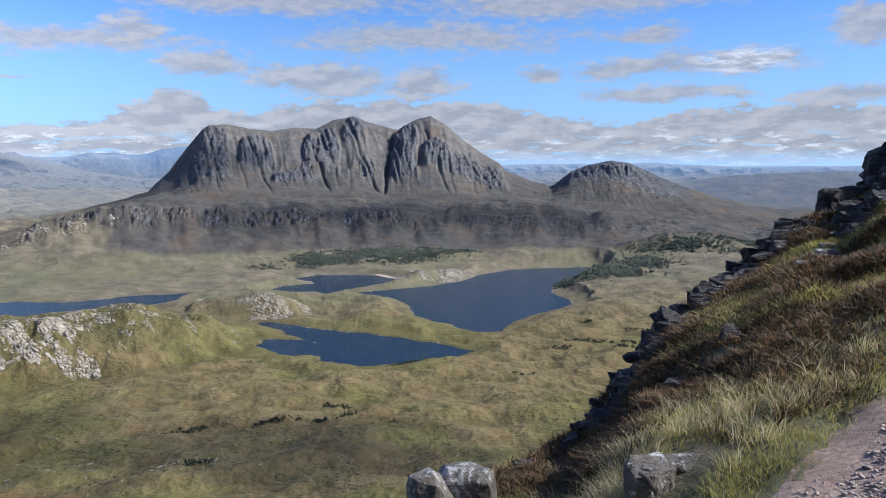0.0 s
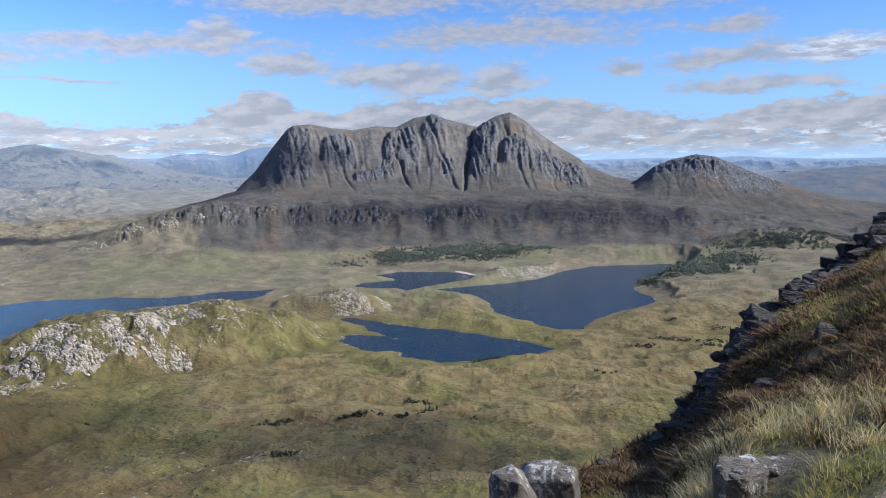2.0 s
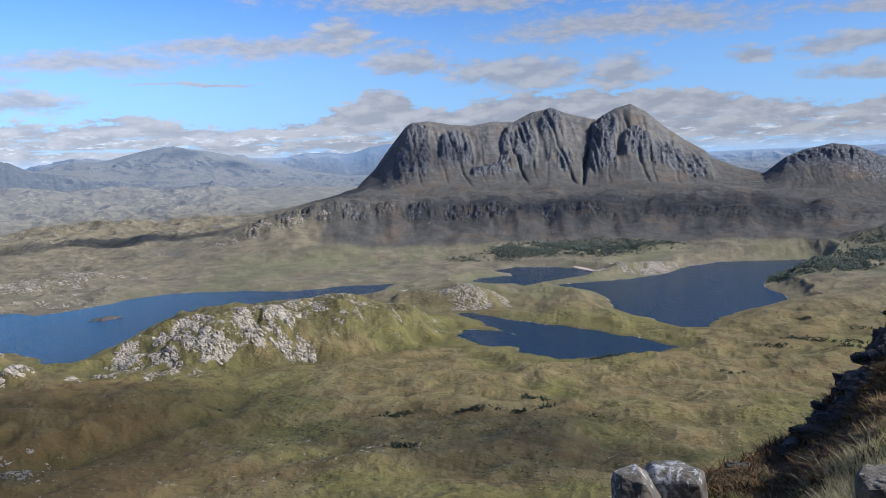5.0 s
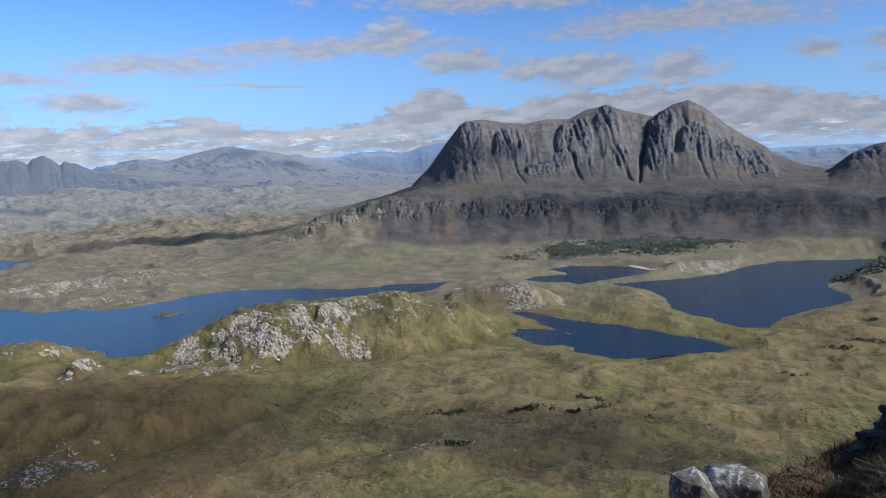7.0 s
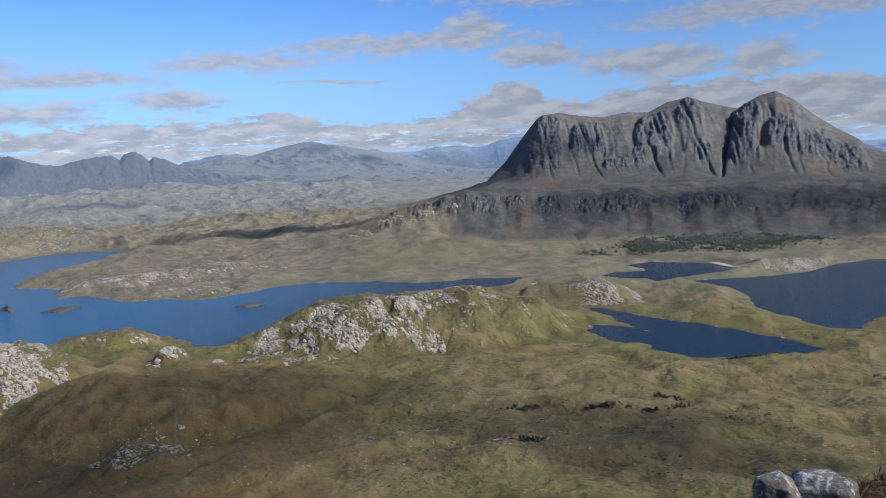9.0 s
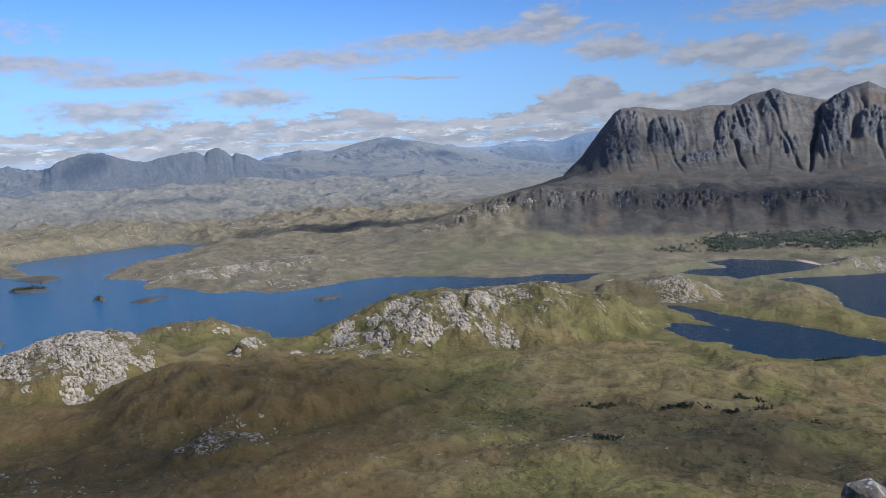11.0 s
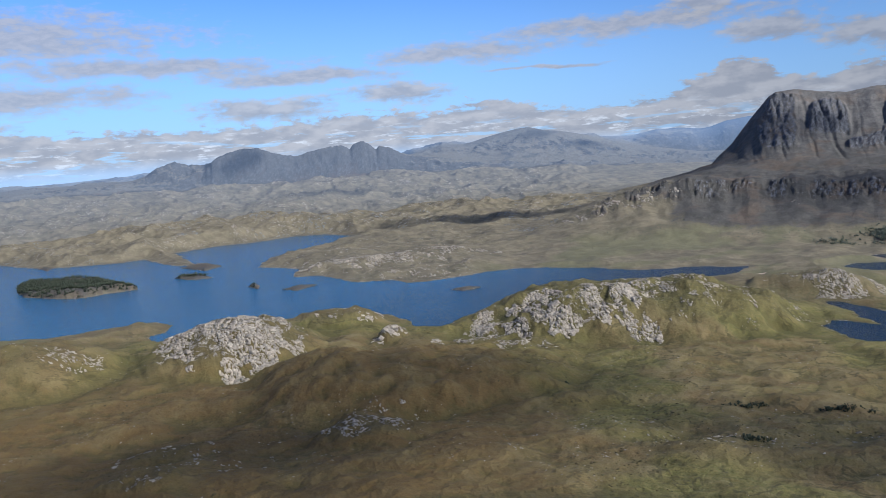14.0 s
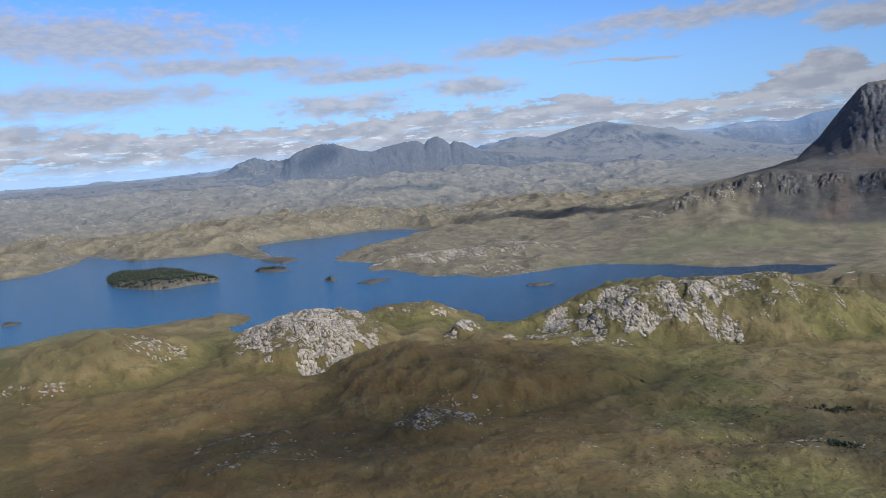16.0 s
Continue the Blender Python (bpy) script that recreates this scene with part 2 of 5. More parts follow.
    stone = k.mix(k.step(n3, 0.3, 0.7), (0.25, 0.212, 0.165, 1), (0.50, 0.435, 0.345, 1))
    stone = k.mix(k.step(n4, 0.5, 0.75, 0.0, 0.5), stone, (0.12, 0.11, 0.10, 1))
    col = k.mix(mask, grass, stone)
    # sandstone crag and scree
    streaks = k.noise(k.vmath("MULTIPLY", p, (1.0, 0.6, 0.42)), 0.15, 9, 0.74, 0.5)
    sandstone = k.mix(k.step(streaks, 0.36, 0.64), (0.066, 0.066, 0.070, 1), (0.190, 0.184, 0.182, 1))
    sandstone = k.mix(k.step(n3, 0.5, 0.7, 0.0, 0.4), sandstone, (0.080, 0.077, 0.074, 1))
    bare = k.math("ADD", crag, k.math("MULTIPLY", k.math("SUBTRACT", streaks, 0.5), 1.1))
    col = k.mix(k.step(bare, 0.40, 0.55), col, sandstone)
    if far:
        up = k.add("ShaderNodeSeparateXYZ", Vector=k.add("ShaderNodeNewGeometry").outputs["True Normal"]).outputs[2]
        wide = k.noise(k.vmath("MULTIPLY", p, (1.0, 0.55, 1.0)), 0.012, 7, 0.66, 0.5)
        steep = k.step(k.math("ADD", up, k.math("MULTIPLY", k.math("SUBTRACT", wide, 0.5), 0.5)), 0.93, 0.80)
        col = k.mix(k.step(crag, 0.3, 0.5, 0.15, 0.6), col, k.mix(steep, (0.185, 0.170, 0.130, 1), (0.072, 0.074, 0.072, 1)))
    k.put(k.bsdf.inputs["Base Color"], col)
    k.bsdf.inputs["Roughness"].default_value = 0.95
    k.bsdf.inputs["Specular IOR Level"].default_value = 0.15
    rise = k.math("ADD", k.math("ADD", k.math("MULTIPLY", n2, 0.9), k.math("MULTIPLY", n3, 0.8)), k.math("MULTIPLY", mask, 0.4))
    rise = k.math("ADD", rise, k.math("MULTIPLY", k.math("MULTIPLY", streaks, k.step(crag, 0.22, 0.6)), 2.8))
    relief(k, rise, 3.0, 0.7 if far else 1.0)
    # blue haze is put into the far hills as emission
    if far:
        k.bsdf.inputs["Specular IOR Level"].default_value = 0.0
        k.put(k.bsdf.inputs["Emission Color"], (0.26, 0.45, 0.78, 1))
        k.put(k.bsdf.inputs["Emission Strength"], attribute(k, "haze").outputs["Fac"])
    return m


def water_material():
    m, k = material("loch_water")
    p = k.pos
    # the wide loch is a lighter blue: sky reflection put into its base colour
    east = k.add("ShaderNodeSeparateXYZ")
    k.put(east.inputs[0], p)
    drift = k.math("ADD", east.outputs[0], k.math("MULTIPLY", k.noise(p, 0.004, 5, 0.6), 300.0))
    k.put(k.bsdf.inputs["Base Color"], k.mix(k.step(drift, -350.0, -900.0), (0.003, 0.022, 0.046, 1), (0.018, 0.095, 0.180, 1)))
    k.bsdf.inputs["Roughness"].default_value = 0.12
    k.bsdf.inputs["IOR"].default_value = 1.33
    wave = k.noise(p, 0.35, 5, 0.6)
    relief(k, wave, 1.3, 0.9)
    return m


MOOR, FARHILL, WATER = moor_material("moor_grass_and_rock"), moor_material("distant_hills_with_haze_glow", True), water_material()

# ---- the land: guide lines seen from the path, by bearing to the left, range and height ----
LOCH = -226.0                                            # the water's level

APRON = [(-31, 1690, -178), (-18.5, 1690, -188), (-14.8, 1690, -196), (-10.8, 1690, -204), (-2.7, 1690, -214), (1.4, 1690, -216),
         (7.6, 1690, -219), (12.4, 1690, -221), (30, 1690, -222), (76, 1690, -222)]
CLIFF_FOOT = [(-31, 1930, -195), (-22.1, 1930, -190), (-18.5, 1930, -186), (-14.7, 1930, -179), (-10.8, 1930, -176), (-2.7, 1930, -170), (5.9, 1930, -168),
              (10.7, 1930, -168), (14.2, 1930, -164), (18, 1930, -158), (22.7, 1930, -161), (26.2, 1930, -169), (29.4, 1930, -188), (31.3, 1900, -203),
              (36, 1850, -219), (76, 1850, -219)]
CLIFF_TOP = [(-31, 1980, -190), (-22.1, 1980, -176), (-18.5, 1980, -166), (-14.7, 1980, -156), (-10.8, 1980, -144), (-6.8, 1980, -137), (-2.7, 1980, -134),
             (1.4, 1980, -134), (5.9, 1980, -127), (10.7, 1980, -122), (14.2, 1980, -115), (18, 1980, -109), (20.9, 1980, -108), (22.2, 1985, -104),
             (24.4, 1985, -115), (26.3, 1982, -134), (27.5, 1980, -141), (29.5, 1972, -167), (31.3, 1955, -190), (33.7, 1930, -207), (36.2, 1910, -216),
             (76, 1900, -215)]
FACE_FOOT = [(-31, 2180, -178), (-22.1, 2180, -168), (-18.5, 2180, -158), (-14.7, 2180, -149), (-10.8, 2180, -131), (-7.2, 2180, -111), (-4.7, 2180, -102),
             (4.2, 2180, -104), (7.5, 2180, -99), (10.7, 2180, -95), (18, 2180, -91), (20.4, 2180, -93), (22.5, 2120, -104), (24, 2110, -118),
             (27.4, 2100, -150), (30, 2100, -190), (34, 2100, -208), (76, 2100, -214)]
CREST = [(-31, 2380, -172), (-23.1, 2400, -157), (-21.3, 2400, -138), (-18.4, 2420, -97), (-16.5, 2440, -65), (-14.6, 2460, -33), (-13.1, 2470, -5),
         (-11.9, 2480, 3), (-10.3, 2500, -11), (-9.15, 2520, -33), (-7.8, 2580, -76), (-6.4, 2600, -66), (-4.5, 2630, -29), (-4.1, 2640, -7),
         (-2.7, 2660, 31), (-1.3, 2680, 78), (-0.26, 2690, 122), (0.87, 2700, 154), (1.96, 2700, 141), (3.2, 2690, 107), (3.8, 2690, 113),
         (5.4, 2700, 134), (6.4, 2720, 152), (7.8, 2720, 140), (9, 2700, 111)]
CREST += [(10.5, 2680, 113), (12.1, 2660, 101), (13.6, 2650, 108), (15.2, 2640, 121), (16.3, 2640, 117), (16.7, 2640, 106), (17.8, 2620, 45),
          (19, 2600, -26), (19.6, 2580, -52), (20.4, 2560, -89), (22.5, 2520, -116), (24, 2500, -129), (27, 2480, -178), (31, 2480, -196), (76, 2480, -205)]
MOOR_BACK = [(-31, 3250, -150), (-14, 3250, -165), (20, 3250, -190), (26, 3250, -170), (40, 3250, -165), (60, 3250, -172), (76, 3250, -170)]
MOOR_RISE = [(-31, 3880, -55), (-27, 3880, -50), (-23.7, 3880, -51), (-22, 3880, -54), (-20.2, 3880, -65), (-17.6, 3880, -90), (-15.4, 3880, -84), (-10, 3880, -120),
             (20, 3880, -140), (40, 3880, -122), (54, 3880, -125), (64, 3880, -120), (76, 3880, -110)]
PILLAR = [(-31, 4250, -110), (20, 4300, -140), (25, 4300, -125), (29, 4300, -94), (33, 4300, -70), (36.3, 4300, -56), (39.1, 4300, -25), (41.5, 4300, -6),
          (42.3, 4300, 25), (42.84, 4300, 48), (43.5, 4300, 57), (43.75, 4300, 38), (44.2, 4300, 72), (44.6, 4300, 86), (45, 4300, 84), (45.3, 4300, 73),
          (45.6, 4300, 51), (46, 4300, 70), (46.7, 4300, 70), (47.7, 4300, 59), (48.9, 4300, 40), (49.4, 4300, 28), (50, 4300, 39), (51, 4300, 52)]
PILLAR += [(51.6, 4300, 75), (52.2, 4300, 88), (52.9, 4300, 86), (54, 4300, 72), (54.8, 4300, 47), (55.2, 4300, 24), (55.7, 4380, 15),
           (56.7, 4400, 20), (57.6, 4400, 41), (58.8, 4400, 14), (59.6, 4400, -26), (60.5, 4400, -45), (64, 4400, -62), (76, 4400, -80)]
PILLAR_FOOT = [(-31, 4190, -100), (20, 4190, -140), (30, 4190, -112), (38, 4190, -104), (42, 4190, -98), (46, 4190, -96), (50, 4190, -102), (55, 4190, -104), (58, 4190, -106),
               (60, 4190, -95), (76, 4190, -98)]
RANGE = [(-31, 4700, -90), (21, 4700, -90), (23, 4700, -63), (25, 4700, -38), (27, 4700, -3), (28.9, 4700, 49), (30.5, 4700, 79), (31.7, 4700, 92),
         (32.7, 4700, 113), (33.3, 4700, 112), (34.5, 4700, 95), (35.8, 4700, 71), (36.8, 4700, 49), (37.4, 4700, 38), (39, 4700, 42), (41, 4700, 2),
         (42, 4700, -30), (56, 4700, -60), (64, 4700, -53), (76, 4700, -70)]
SKYLINE = [(-33, 4880, -23), (-30, 4880, -20), (-27, 4880, -30), (-23.7, 4880, -30), (-20.2, 4880, -33), (-16.5, 4880, -20), (-15, 4880, -9), (-12.7, 4880, -16),
           (-8.3, 4880, -15), (-6, 4880, -18), (-4, 4880, -21), (10, 4880, 20), (16, 4880, 95), (18, 4880, 92), (19.4, 4880, 76), (20.4, 4880, 48), (21, 4880, 40),
           (22.5, 4880, 54), (24, 4880, 52), (25.5, 4880, 28), (27, 4880, 30), (29, 4880, 45), (31, 4880, 10), (36.5, 4880, 40), (39.5, 4880, 48), (41.5, 4880, 26)]
SKYLINE += [(43, 4880, -20), (56, 4880, -10), (59.6, 4880, -8), (60.6, 4880, -22), (61.6, 4880, -25), (64.7, 4880, -38), (70, 4880, -45), (76, 4880, -48)]
NEAR_LINES = [[(-80, 30, -40), (80, 30, -40)], [(-80, 300, -165), (80, 300, -165)], [(-80, 430, -194), (80, 430, -196)],
              [(-80, 650, -212), (80, 650, -214)], [(-80, 900, -220), (80, 900, -221)]]
# the lower cliffs stand back a little at the top and forward at the foot
CLIFF_FOOT = [(a, r - 25, 1.6 + (z - 1.6) * (r - 25) / r) for a, r, z in CLIFF_FOOT]
CLIFF_TOP = [(a, r + 25, 1.6 + (z - 1.6) * (r + 25) / r) for a, r, z in CLIFF_TOP]
GUIDES = NEAR_LINES + [APRON, CLIFF_FOOT, CLIFF_TOP, FACE_FOOT, CREST, MOOR_BACK, MOOR_RISE, PILLAR_FOOT, PILLAR, RANGE, SKYLINE, [(-80, 4960, -80), (80, 4960, -80)]]

# shores, by x and y
LOCH_NEAR = [(-261, 1104), (-245, 1107), (-208, 1080), (-173, 1061), (-132, 1039), (-101, 1035), (-62, 1011), (-18, 984), (11, 959), (38, 933), (20, 911),
             (-9, 892), (-54, 877), (-92, 868), (-119, 880), (-141, 888), (-142, 912), (-161, 921), (-175, 907), (-197, 918), (-227, 965), (-233, 996),
             (-208, 1002), (-185, 996), (-160, 980), (-182, 1002), (-209, 1029), (-227, 1061)]
LOCH_RIGHT = [(-152, 1364), (-85, 1394), (-25, 1431), (39, 1499), (87, 1590), (138, 1648), (199, 1664), (312, 1689), (276, 1571), (235, 1510), (202, 1441),
              (187, 1359), (202, 1291), (205, 1239), (175, 1201), (140, 1165), (111, 1123), (83, 1084), (77, 1047), (50, 1044), (27, 1062), (8, 1100),
              (-16, 1113), (-39, 1150), (-49, 1204), (-57, 1263), (-90, 1312)]
LOCH_MID = [(-313, 1379), (-295, 1436), (-238, 1469), (-260, 1504), (-291, 1527), (-254, 1572), (-164, 1578), (-97, 1538), (-101, 1480), (-139, 1433),
            (-175, 1402), (-203, 1342), (-223, 1377), (-261, 1366)]
LOCH_BIG = [(-1895, 1083), (-1668, 1031), (-1632, 1064), (-1928, 1196), (-1936, 1338), (-1892, 1417), (-1885, 1574), (-1810, 1639), (-1641, 1619),
            (-1586, 1514), (-1566, 1339), (-1535, 1209), (-1425, 1082), (-1292, 1093), (-1224, 1006), (-1179, 1044), (-1094, 1022), (-1036, 1008),
            (-992, 1051), (-934, 1032), (-892, 1091), (-868, 1179), (-832, 1228), (-778, 1255), (-693, 1276), (-620, 1268), (-569, 1300), (-520, 1338),
            (-446, 1362), (-441, 1288), (-461, 1260), (-515, 1222), (-575, 1195), (-618, 1155), (-646, 1109), (-697, 1052)]
LOCH_BIG += [(-653, 785), (-694, 776), (-726, 796), (-767, 810), (-825, 807), (-869, 760), (-898, 749), (-921, 677), (-962, 551), (-1001, 569),
             (-1000, 598), (-1035, 626), (-1088, 632), (-1118, 572), (-1145, 495), (-1213, 439), (-1201, 386), (-1194, 324), (-1205, 245), (-1729, 293),
             (-2213, 475), (-2020, 568), (-2021, 643), (-2132, 777), (-2302, 881), (-2129, 880), (-2021, 894), (-1898, 1027)]
SHORES = [LOCH_NEAR, LOCH_RIGHT, LOCH_MID, LOCH_BIG]
# islands: shore and height
ISLANDS = [([(-1725, 693), (-1596, 653), (-1474, 678), (-1450, 701), (-1448, 748), (-1426, 805), (-1495, 799), (-1662, 835), (-1711, 753), (-1818, 761)], 15),
           ([(-1479, 910), (-1415, 911), (-1393, 949), (-1478, 967), (-1521, 952)], 6), ([(-1620, 1015), (-1513, 1006), (-1533, 1070), (-1641, 1093)], 6),
           ([(-1217, 894), (-1178, 891), (-1202, 920), (-1244, 931)], 7), ([(-819, 1006), (-787, 1003), (-775, 1041), (-807, 1045)], 5),
           ([(-1123, 900), (-1081, 905), (-1092, 963), (-1131, 948)], 4), ([(-1372, 377), (-1358, 397), (-1384, 416), (-1418, 399)], 4),
           ([(-2043, 877), (-1970, 871), (-2015, 906), (-2071, 909)], 4)]
# knolls: bearing, range, half width across, half depth, height, bare rock
KNOLLS = [(1.2, 1505, 130, 42, 9, 0.5), (27, 1035, 238, 150, 42, 0.45), (30.5, 950, 75, 70, 7, 0.72), (19, 1010, 80, 60, 4, 0.35), (13.5, 1210, 95, 55, 26, 0.66),
          (54.9, 940, 100, 105, 41, 0.8), (43.6, 950, 24, 22, 15, 0.95), (46.3, 1085, 85, 50, 19, 0.45), (42.5, 740, 165, 120, 29, 0.12), (45.4, 590, 55, 34, 9, 0.5),
          (69, 1000, 120, 130, 34, 0.3), (50, 800, 70, 60, 10, 0.2), (37.2, 905, 34, 24, 6, 0.7), (34, 860, 45, 30, 5, 0.6), (-10, 1490, 70, 50, 8, 0.2),
          (-17.5, 1800, 160, 70, 30, 0.25), (-1, 1500, 55, 60, 9, 0.75), (-4, 1590, 60, 40, 8, 0.7), (47.5, 1640, 90, 50, 12, 0.8), (43, 1640, 80, 60, 10, 0.7),
          (51.5, 1700, 60, 40, 8, 0.75), (40, 1750, 120, 60, 9, 0.55), (60, 620, 40, 30, 5, 0.5), (62, 540, 34, 26, 4, 0.6), (20, 520, 60, 34, 5, 0.3)]
# gullies of the big mountain: bearing at the top and at the foot, half width, depth
GULLIES = [(3.5, 4.3, 0.24, 30), (7.1, 4.5, 0.20, 15), (10.1, 8.0, 0.20, 13), (14.3, 12.0, 0.18, 10), (15.1, 13.6, 0.15, 6), (16.6, 15.6, 0.16, 6), (11.6, 11.0, 0.13, 4), (6.2, 6.9, 0.14, 4),
           (1.7, -0.6, 0.20, 12), (0.2, -0.9, 0.14, 6), (-1.6, -2.6, 0.16, 7), (2.7, 2.3, 0.13, 5), (8.9, 7.2, 0.13, 5)]
# its buttresses: bearing, half width, how far up the face they end above and below, and how far they stand out
BUTTRESSES = [(13.1, 1.25, 0.92, 0.50, 24), (10.6, 1.7, 0.46, 0.27, 12), (8.7, 1.35, 0.94, 0.36, 22), (6.3, 0.9, 1.02, 0.74, 12), (2.75, 1.0, 0.99, 0.32, 26), (0.4, 1.1, 0.80, 0.44, 22),
              (-1.7, 1.2, 0.80, 0.42, 20), (-3.7, 1.0, 0.84, 0.40, 16), (16.2, 1.3, 0.98, 0.30, 14), (5.3, 0.55, 0.62, 0.30, 8)]


def hashed(i, j, seed):
    n = (i * 374761393 + j * 668265263 + seed * 974634319) & 0xFFFFFFFF
    n = ((n ^ (n >> 13)) * 1274126177) & 0xFFFFFFFF
    return ((n ^ (n >> 16)) & 0xFFFF) / 65535.0


def lattice(x, y, seed=0):
    """Smooth noise, 0 to 1, on a unit lattice."""
    i, j = np.floor(x).astype(np.int64), np.floor(y).astype(np.int64)
    u, v = x - i, y - j
    u, v = u * u * u * (u * (u * 6 - 15) + 10), v * v * v * (v * (v * 6 - 15) + 10)
    a = hashed(i, j, seed) * (1 - u) + hashed(i + 1, j, seed) * u
    b = hashed(i, j + 1, seed) * (1 - u) + hashed(i + 1, j + 1, seed) * u
    return a * (1 - v) + b * v


def layered(x, y, octaves=5, seed=0, gain=0.5, ridged=False):
    total, amp, norm = 0.0, 1.0, 0.0
    for o in range(octaves):
        n = lattice(x, y, seed + o * 17)
        total, norm, amp = total + amp * (1 - abs(2 * n - 1) if ridged else n), norm + amp, amp * gain
        x, y = x * 1.93 * 0.8 - y * 1.93 * 0.6 + 5.2, x * 1.93 * 0.6 + y * 1.93 * 0.8 + 1.3
    return total / norm


def smooth(v, lo, hi):
    s = np.clip((v - lo) / (hi - lo), 0, 1)
    return s * s * (3 - 2 * s)


def shore_distance(x, y, shore):
    """Metres from a shore, positive on the inside."""
    best, inside = np.full(x.shape, 1e9), np.zeros(x.shape, bool)
    for (ax, ay), (bx, by) in zip(shore, shore[1:] + shore[:1]):
        dx, dy = bx - ax, by - ay
        s = np.clip(((x - ax) * dx + (y - ay) * dy) / (dx * dx + dy * dy), 0, 1)
        best = np.minimum(best, np.hypot(x - ax - s * dx, y - ay - s * dy))
        if by != ay:
            inside ^= ((ay > y) != (by > y)) & (x < (y - ay) * dx / dy + ax)
    return np.where(inside, best, -best)


def near_shore(x, y, shore, pad=90):
    """shore_distance, worked out only round the shore's own box."""
    xs, ys = [p[0] for p in shore], [p[1] for p in shore]
    d = np.full(x.shape, -1e3)
    box = (x > min(xs) - pad) & (x < max(xs) + pad) & (y > min(ys) - pad) & (y < max(ys) + pad)
    if box.any():
        d[box] = shore_distance(x[box], y[box], shore)
    return d


def land(az, r):
    """Height and cover (bare gneiss, sandstone crag, green) of the ground at bearings and ranges (grids of equal shape, bearings by columns)."""
    x, y = -r * np.sin(np.radians(az)), r * np.cos(np.radians(az))
    wob = (layered(x / 160, y / 160, 3, 5) - 0.5)
    one = az[0]
    R = np.array([np.interp(one, [p[0] for p in g], [p[1] for p in g]) for g in GUIDES])
    Z = np.array([np.interp(one, [p[0] for p in g], [p[2] for p in g]) for g in GUIDES])
    z, level = np.empty(r.shape), np.empty(r.shape)
    for c in range(r.shape[1]):
        z[:, c] = np.interp(r[:, c], R[:, c], Z[:, c])
        level[:, c] = np.interp(r[:, c], R[:, c], np.arange(len(GUIDES)))
    # behind the path the mountain itself goes on, up and over
    fan = smooth(az, -75, -36) * (1 - smooth(az, 78, 110))
    z = z * fan + (1 - fan) * np.interp(r, [0, 30, 180, 700, 1500, 4960], [0, 13, 62, -120, -215, -215])
    rocky, crag, green = np.zeros(r.shape), np.zeros(r.shape), np.zeros(r.shape)
    # the big mountain: gullied faces between its crest and foot
    up = np.clip(level - 8, 0, 1)                         # 0 at the foot, 1 on the crest
    face = smooth(up, 0.0, 0.2) * (1 - smooth(up, 0.86, 1.0)) * (level < 9)
    high = smooth(np.interp(one, [p[0] for p in CREST], [p[2] for p in CREST]), -110, 20)[None, :]
    bend = az + (1 - up) * 1.4 + 0.9 * (layered(az * 0.8, up * 2.5, 3, 31) - 0.5)
    ribs = layered(bend * 0.33 + 0.5 * up, up * 1.5, 4, 41, 0.5, True) - 0.55
    fine = layered(bend * 2.6, up * 4.0, 4, 47, 0.6, True) - 0.5
    big = smooth(az, -9, -6)                              # the main massif; the hill to the right is smoother
    z -= face * high * 26 * np.sin(np.pi * up) * (0.3 + 0.7 * big)
    # rounded buttresses of bare rock stand out of the turf and scree
    ragged = layered(az * 1.1, up * 5, 4, 43) - 0.5
    craggy = np.zeros(r.shape)
    for b, half, above, below, out in BUTTRESSES:
        u = np.abs(az - b + 0.5 * (layered(up * 4 + b, az * 0.4, 3, 57) - 0.5)) / half
        dome = np.sqrt(np.clip(1 - u ** 2.4, 0, 1))
        crown = below + (above - below) * (0.55 + 0.45 * dome)
        stand = dome * smooth(up, below - 0.03, below + 0.10 + 0.1 * ragged) * (1 - smooth(up, crown - 0.10, crown + 0.02))
        z += stand * out * 0.72 * (1 + 0.5 * fine) * (level < 9)
        craggy = np.maximum(craggy, smooth(u, 1.0, 0.75) * smooth(up, below - 0.05, below + 0.05) * (1 - smooth(up, crown - 0.06, crown + 0.02)))
    craggy = np.clip(craggy * (0.8 + 1.2 * ragged), 0, 1) * (level < 9)
    craggy = np.maximum(craggy, 0.8 * (1 - big) * smooth(up, 0.7, 0.85))
    upper = smooth(up, 0.12, 0.5)
    chips = layered(bend * 6.5 + up, up * 11, 3, 59, 0.55, True) - 0.5
    z += face * high * (ribs * (8 + 10 * big) * (0.35 + 0.65 * upper) + fine * (2 + 4 * upper + 15 * craggy) + chips * (1.5 + 8 * craggy))
    # crag bands high on the face, in steps
    bands = np.abs(((z + 14 * ribs) / 15.0) % 1.0 - 0.5) - 0.25
    z += face * high * craggy * bands * 7
    for top, foot, half, depth in GULLIES:
        line = top + (foot - top) * (1 - up) ** 0.8 + 0.36 * (layered(up * 5 + top, az * 0.0, 4, 53) - 0.5)
        z -= 0.62 * depth * smooth(up, 0.02, 0.25) * (1 - smooth(up, 0.82, 1.0)) * (level < 9) * np.clip(1 - np.abs(az - line) / half, 0, 1) ** 1.4
    crag += high * (0.13 + 0.07 * smooth(up, 0.05, 0.3) + 0.46 * craggy - 0.02 * smooth(up, 0.86, 0.97)) * smooth(level, 7.7, 8.1) * (level < 9.7)
    # the lower cliffs
    wall = smooth(level, 6.15, 6.4) * (1 - smooth(level, 6.95, 7.1)) * (1 - smooth(az, 27, 31)) * smooth(az, -24, -12)
    cuts = layered(az * 3.4 + 0.6 * level, level * 1.6, 4, 61, 0.6, True) - 0.5
